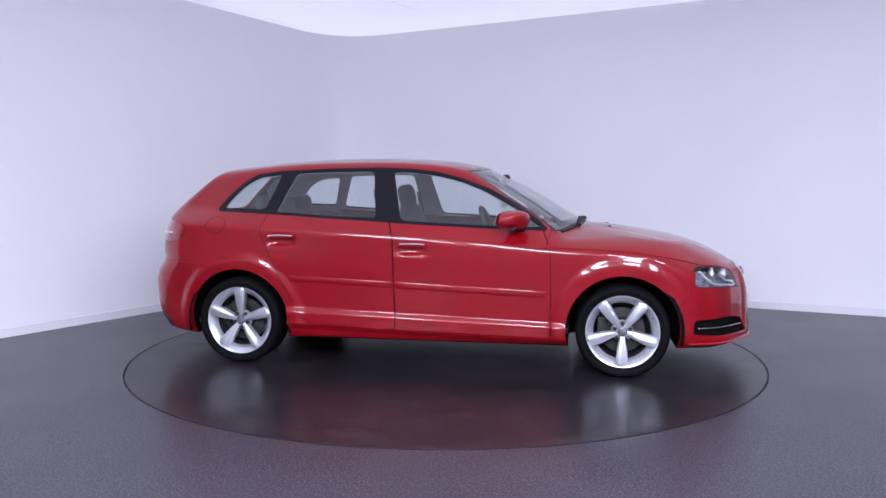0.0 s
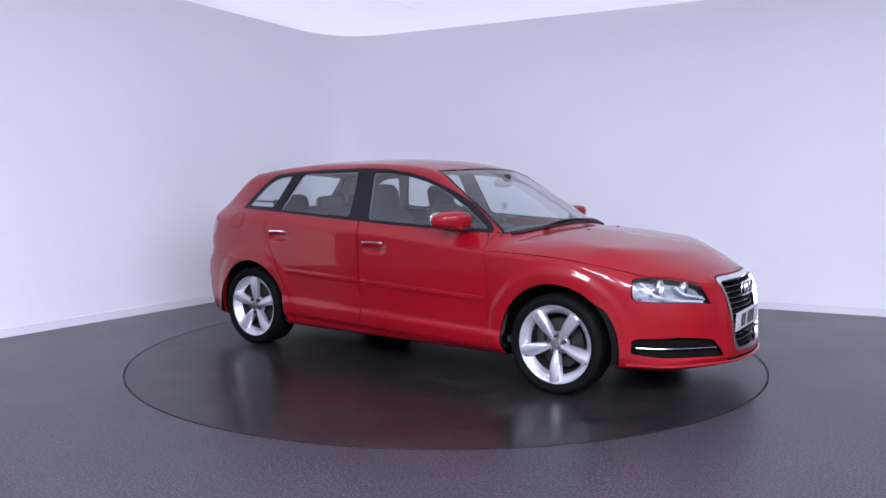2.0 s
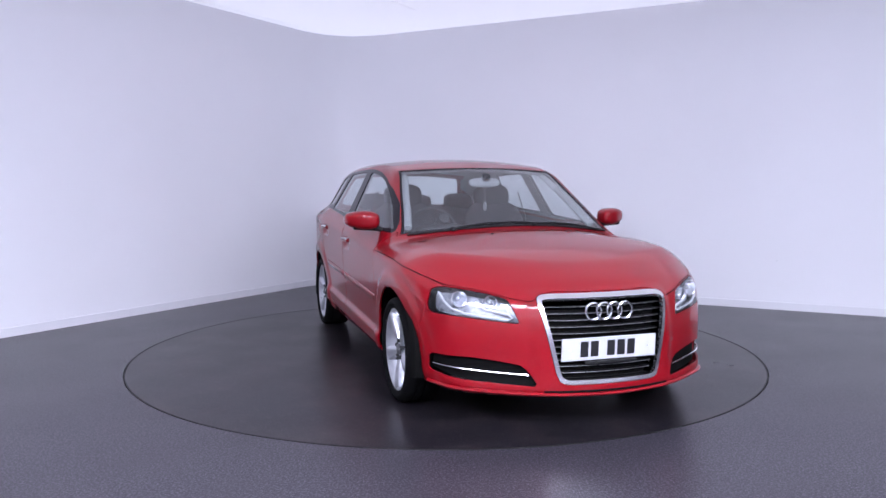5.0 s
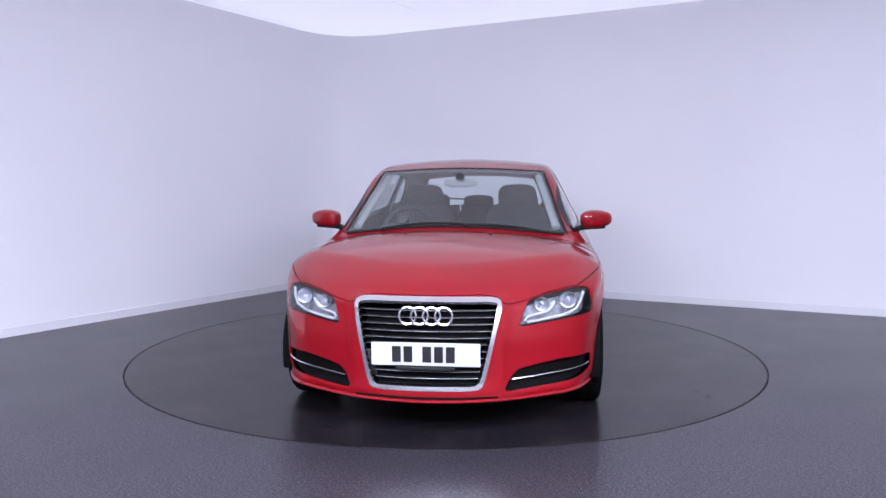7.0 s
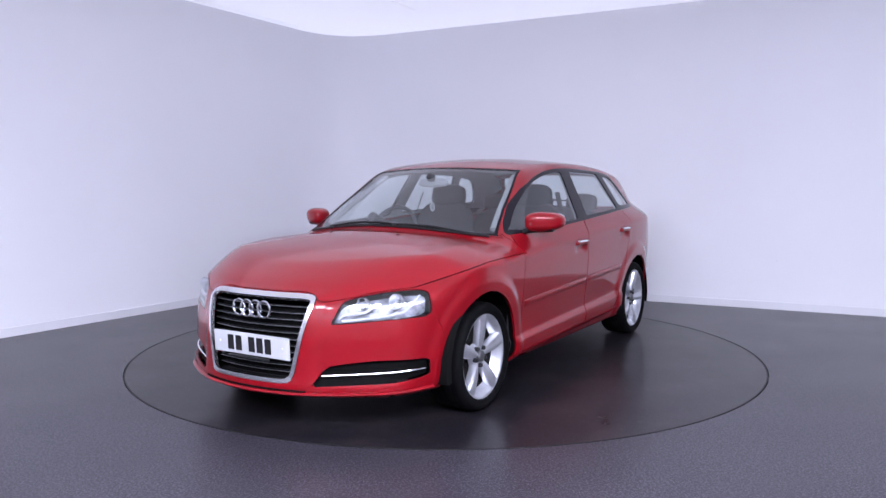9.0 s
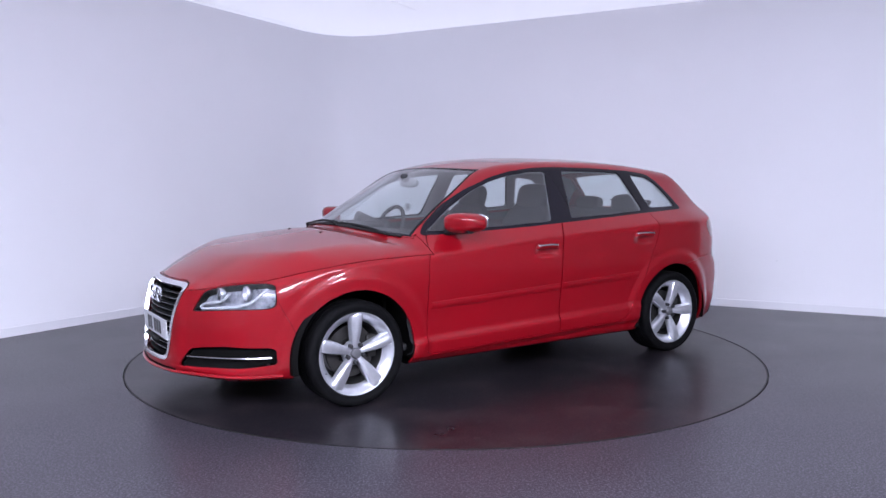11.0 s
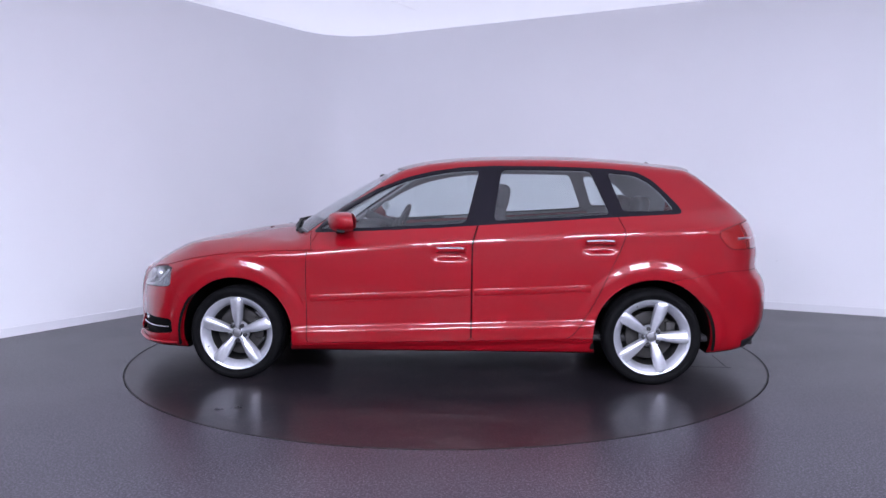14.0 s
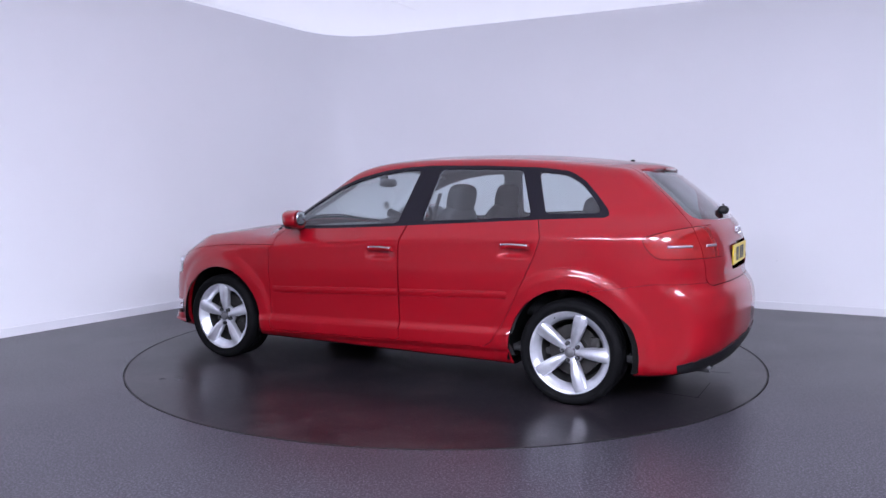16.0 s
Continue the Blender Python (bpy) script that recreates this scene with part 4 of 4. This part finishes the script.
rings(rear_x(0, 0.945) - 0.004, 0.945, 0.0300, 0.0425, 0.0045, -1, car)
panel("plate_bay", ("plate_bay",), RED, car, lift=-0.035, depth=-0.035)
plate(rear_x(0, 0.82) + 0.016, 0.822, 180, PLATE_YELLOW, (0.042, 0.042, -0.02, 0.042, 0.042, 0.042), "yellow number plate with plain dark bars", car)
panel("rear_diffuser", ("rear_bumper",), SATIN_BLACK, car, "black lower rear apron", lift=0.004, depth=0.01, only=lambda c: c[0] < -1.86 and c[2] < 0.375 - 0.10 * (c[1] / 0.74) ** 2)
for _dy in (0.44, 0.53):
    ex = lathe([(0.022, 0.0), (0.030, 0.0), (0.031, 0.004), (0.031, 0.12), (0.024, 0.12), (0.022, 0.0)], 24)
    bmesh.ops.rotate(ex, cent=(0, 0, 0), matrix=Matrix.Rotation(radians(-90), 3, "Z"), verts=ex.verts)
    bmesh.ops.translate(ex, vec=(-1.985, _dy, 0.225), verts=ex.verts)
    part("exhaust_pipe", ex, ALLOY_DARK, car, "steel tailpipe")

# ---- cabin ----


def pillar_lining(side):
    pts = []
    for x in np.linspace(0.28, 0.80, 12):
        y, z = 0.6, 1.2
        for _ in range(4):
            z = top_z(x, y)
            y = side_y(x, z) - 0.085
        pts.append((x - 0.03, side * y, z - 0.035))
    return tube_bm(pts, 0.027, 12, flat=0.6)


for _d in (1, -1):
    part("front_pillar_lining", pillar_lining(_d), LINING, car, "pale grey front pillar lining")
for _s in ("left", "right"):
    panel("door_lining", ("front_door", "rear_door", "sill", "body"), TRIM, car, "dark grey door lining", lift=-0.05, depth=0, sides=_s, only=lambda c: -1.55 < c[0] < 0.95 and c[2] < 1.05 and c[1] > 0.4 and abs(c[0] + 1.289) > 0.0)
    panel("pillar_lining", ("dlo", "body"), LINING, car, "pale grey pillar lining", lift=-0.022, depth=0, sides=_s, only=lambda c: c[2] > 0.97 and -1.7 < c[0] < 0.8)
panel("headliner", ("roof",), LINING, car, "pale grey headliner", lift=-0.03, depth=0)
part("cabin_floor", box_bm((2.6, 1.5, 0.04), 0.01, (-0.35, 0, 0.27)), TRIM, car, "dark carpet")
part("firewall", box_bm((0.03, 1.36, 0.60), 0.0, (1.02, 0, 0.58)), SEAL, car)
part("boot_wall", box_bm((0.03, 1.30, 0.60), 0.0, (-1.72, 0, 0.62)), TRIM, car)
part("parcel_shelf", box_bm((0.52, 1.24, 0.025), 0.01, (-1.47, 0, 0.965)), TRIM, car, "dark parcel shelf")


def dash_shape(p):
    return Vector((p.x + 0.18 * (1 - p.y * p.y) * max(p.z, 0) * 0.6, p.y, p.z * (1.0 - 0.05 * p.y * p.y)))


dash = part("dashboard", blob((0.72, 0, 0.80), (0.27, 0.70, 0.135), 3.6, 48, 24, dash_shape), TRIM, car, "dark grey dashboard")
part("instrument_hood", blob((0.60, -0.37, 0.925), (0.10, 0.17, 0.045), 2.6, 24, 14), TRIM, dash)
for _y in (-0.62, -0.05, 0.06, 0.62):
    v = lathe([(0, 0.004), (0.026, 0.003), (0.036, 0.006), (0.040, 0.0)], 24)
    bmesh.ops.rotate(v, cent=(0, 0, 0), matrix=Matrix.Rotation(radians(90), 3, "Z"), verts=v.verts)
    bmesh.ops.translate(v, vec=(0.452, _y, 0.865), verts=v.verts)
    part("air_vent", v, SATIN_ALU, dash, "round metal-rimmed air vent")

_rot = Matrix.Rotation(radians(-24), 4, "Y")
steer = tube_bm([(0, 0.185 * math.cos(a), 0.185 * math.sin(a)) for a in np.linspace(0, 2 * math.pi, 49)[:-1]], 0.015, 10, closed=True)
hub_bm = blob((0.03, 0, -0.005), (0.035, 0.075, 0.065), 2.8, 24, 14)
arms = [box_bm((0.016, 0.13, 0.035), 0.006, (0.014, s * 0.11, 0.0)) for s in (-1, 1)] + [box_bm((0.016, 0.04, 0.13), 0.006, (0.014, 0, -0.11)), tube_bm([(0.03, 0, 0), (0.28, 0, 0)], 0.035, 10)]
sw = join_bm([steer, hub_bm] + arms)
bmesh.ops.transform(sw, matrix=Matrix.Translation((0.40, -0.365, 0.895)) @ _rot, verts=sw.verts)
part("steering_wheel", sw, TRIM, car, "dark steering wheel")


def pad(size, at, lean=0, mat=CLOTH, power=3.2, name="seat_cushion", parent=None, dish=0.0):
    def shape(p):
        return Vector((p.x - dish * (1 - p.y * p.y) * max(0, p.x), p.y, p.z))
    b = blob((0, 0, 0), tuple(s / 2 for s in size), power, 32, 20, shape)
    bmesh.ops.transform(b, matrix=Matrix.Translation(at) @ Matrix.Rotation(radians(lean), 4, "Y"), verts=b.verts)
    return part(name, b, mat, parent or car)


def front_seat(y):
    base = tagged(pad((0.54, 0.52, 0.17), (0.02, y, 0.49), -6, name="front_seat"), "dark grey cloth front seat")
    pad((0.16, 0.52, 0.66), (-0.27, y, 0.78), -17, name="seat_back", parent=base, dish=0.3)
    pad((0.11, 0.30, 0.19), (-0.375, y, 1.135), -12, name="headrest", parent=base)
    for s in (-0.07, 0.07):
        part("headrest_post", tube_bm([(-0.345, y + s, 1.02), (-0.37, y + s, 1.13)], 0.006, 8), CHROME, base)


front_seat(0.37)
front_seat(-0.37)
rear = tagged(pad((0.52, 1.30, 0.17), (-0.92, 0, 0.50), -6, name="rear_bench"), "dark grey cloth rear bench")
pad((0.15, 1.28, 0.60), (-1.20, 0, 0.76), -18, name="seat_back", parent=rear)
for _y, _h in ((0.40, 0.15), (0.0, 0.12), (-0.40, 0.15)):
    pad((0.10, 0.27, _h), (-1.285, _y, 1.075), -10, name="headrest", parent=rear)
part("rear_view_mirror", blob((0.435, 0, 1.240), (0.018, 0.115, 0.032), 3, 32, 14), LINING, car, "pale grey rear-view mirror")
part("mirror_stalk", tube_bm([(0.445, 0, 1.25), (0.47, 0, 1.285), (0.475, 0, top_z(0.475, 0) - 0.006)], 0.010, 8), TRIM, car)
part("mirror_cover", blob((0.47, 0, 1.275), (0.03, 0.03, 0.028), 2.4, 20, 12), TRIM, car)
fresh = lathe([(0, 0.002), (0.030, 0.002), (0.031, 0), (0.030, -0.002), (0, -0.002)], 32)
bmesh.ops.translate(fresh, vec=(0.45, 0, 1.075), verts=fresh.verts)
tag = part("air_freshener", fresh, PLATE_WHITE, car, "round pale card hanging from the mirror")
part("cord", tube_bm([(0.445, 0, 1.215), (0.45, 0, 1.105)], 0.0012, 6), PLATE_WHITE, tag)
for _k in range(4):
    part("print_bar", box_bm((0.034 - 0.006 * abs(_k - 1.5), 0.0052, 0.004), 0, (0.45, 0, 1.09 - 0.010 * _k)), INK, tag, "plain dark bar", smooth=False)
for _d in (-1, 1):
    part("seat_belt", tube_bm([(-0.33, _d * 0.585, 1.17), (-0.30, _d * 0.64, 0.98), (-0.28, _d * 0.68, 0.55)], 0.022, 6, flat=0.15), TRIM, car)

# ---- small marks on the walls ----
for _p, _n in (((3.250, 1.793, 0.4816), (-0.456, -0.890)), ((-3.545, 0.49, 0.275), (0.861, -0.508))):
    m = part("wall_scuff", blob((0, 0, 0), (0.008, 0.002, 0.003), 2, 12, 6), ALLOY_DARK, None)
    m.matrix_basis = pose(*_p, 0, 0, math.degrees(math.atan2(_n[0], -_n[1])))
    tagged(m, "small dark scuff mark on the white wall", "scuff mark", "wall scuffs")


def motions():
    rows_table, rows_car = [], []
    for k in range(33):
        t = k * 0.5
        turn = pose(0, 0, 0, 0, 0, SPIN_START + SPIN_RATE * t)
        rows_table.append((t, turn))
        rows_car.append((t, turn @ pose(CAR_X, CAR_Y, 0)))
    walk(turntable, rows_table)
    walk(car, rows_car)


motions()
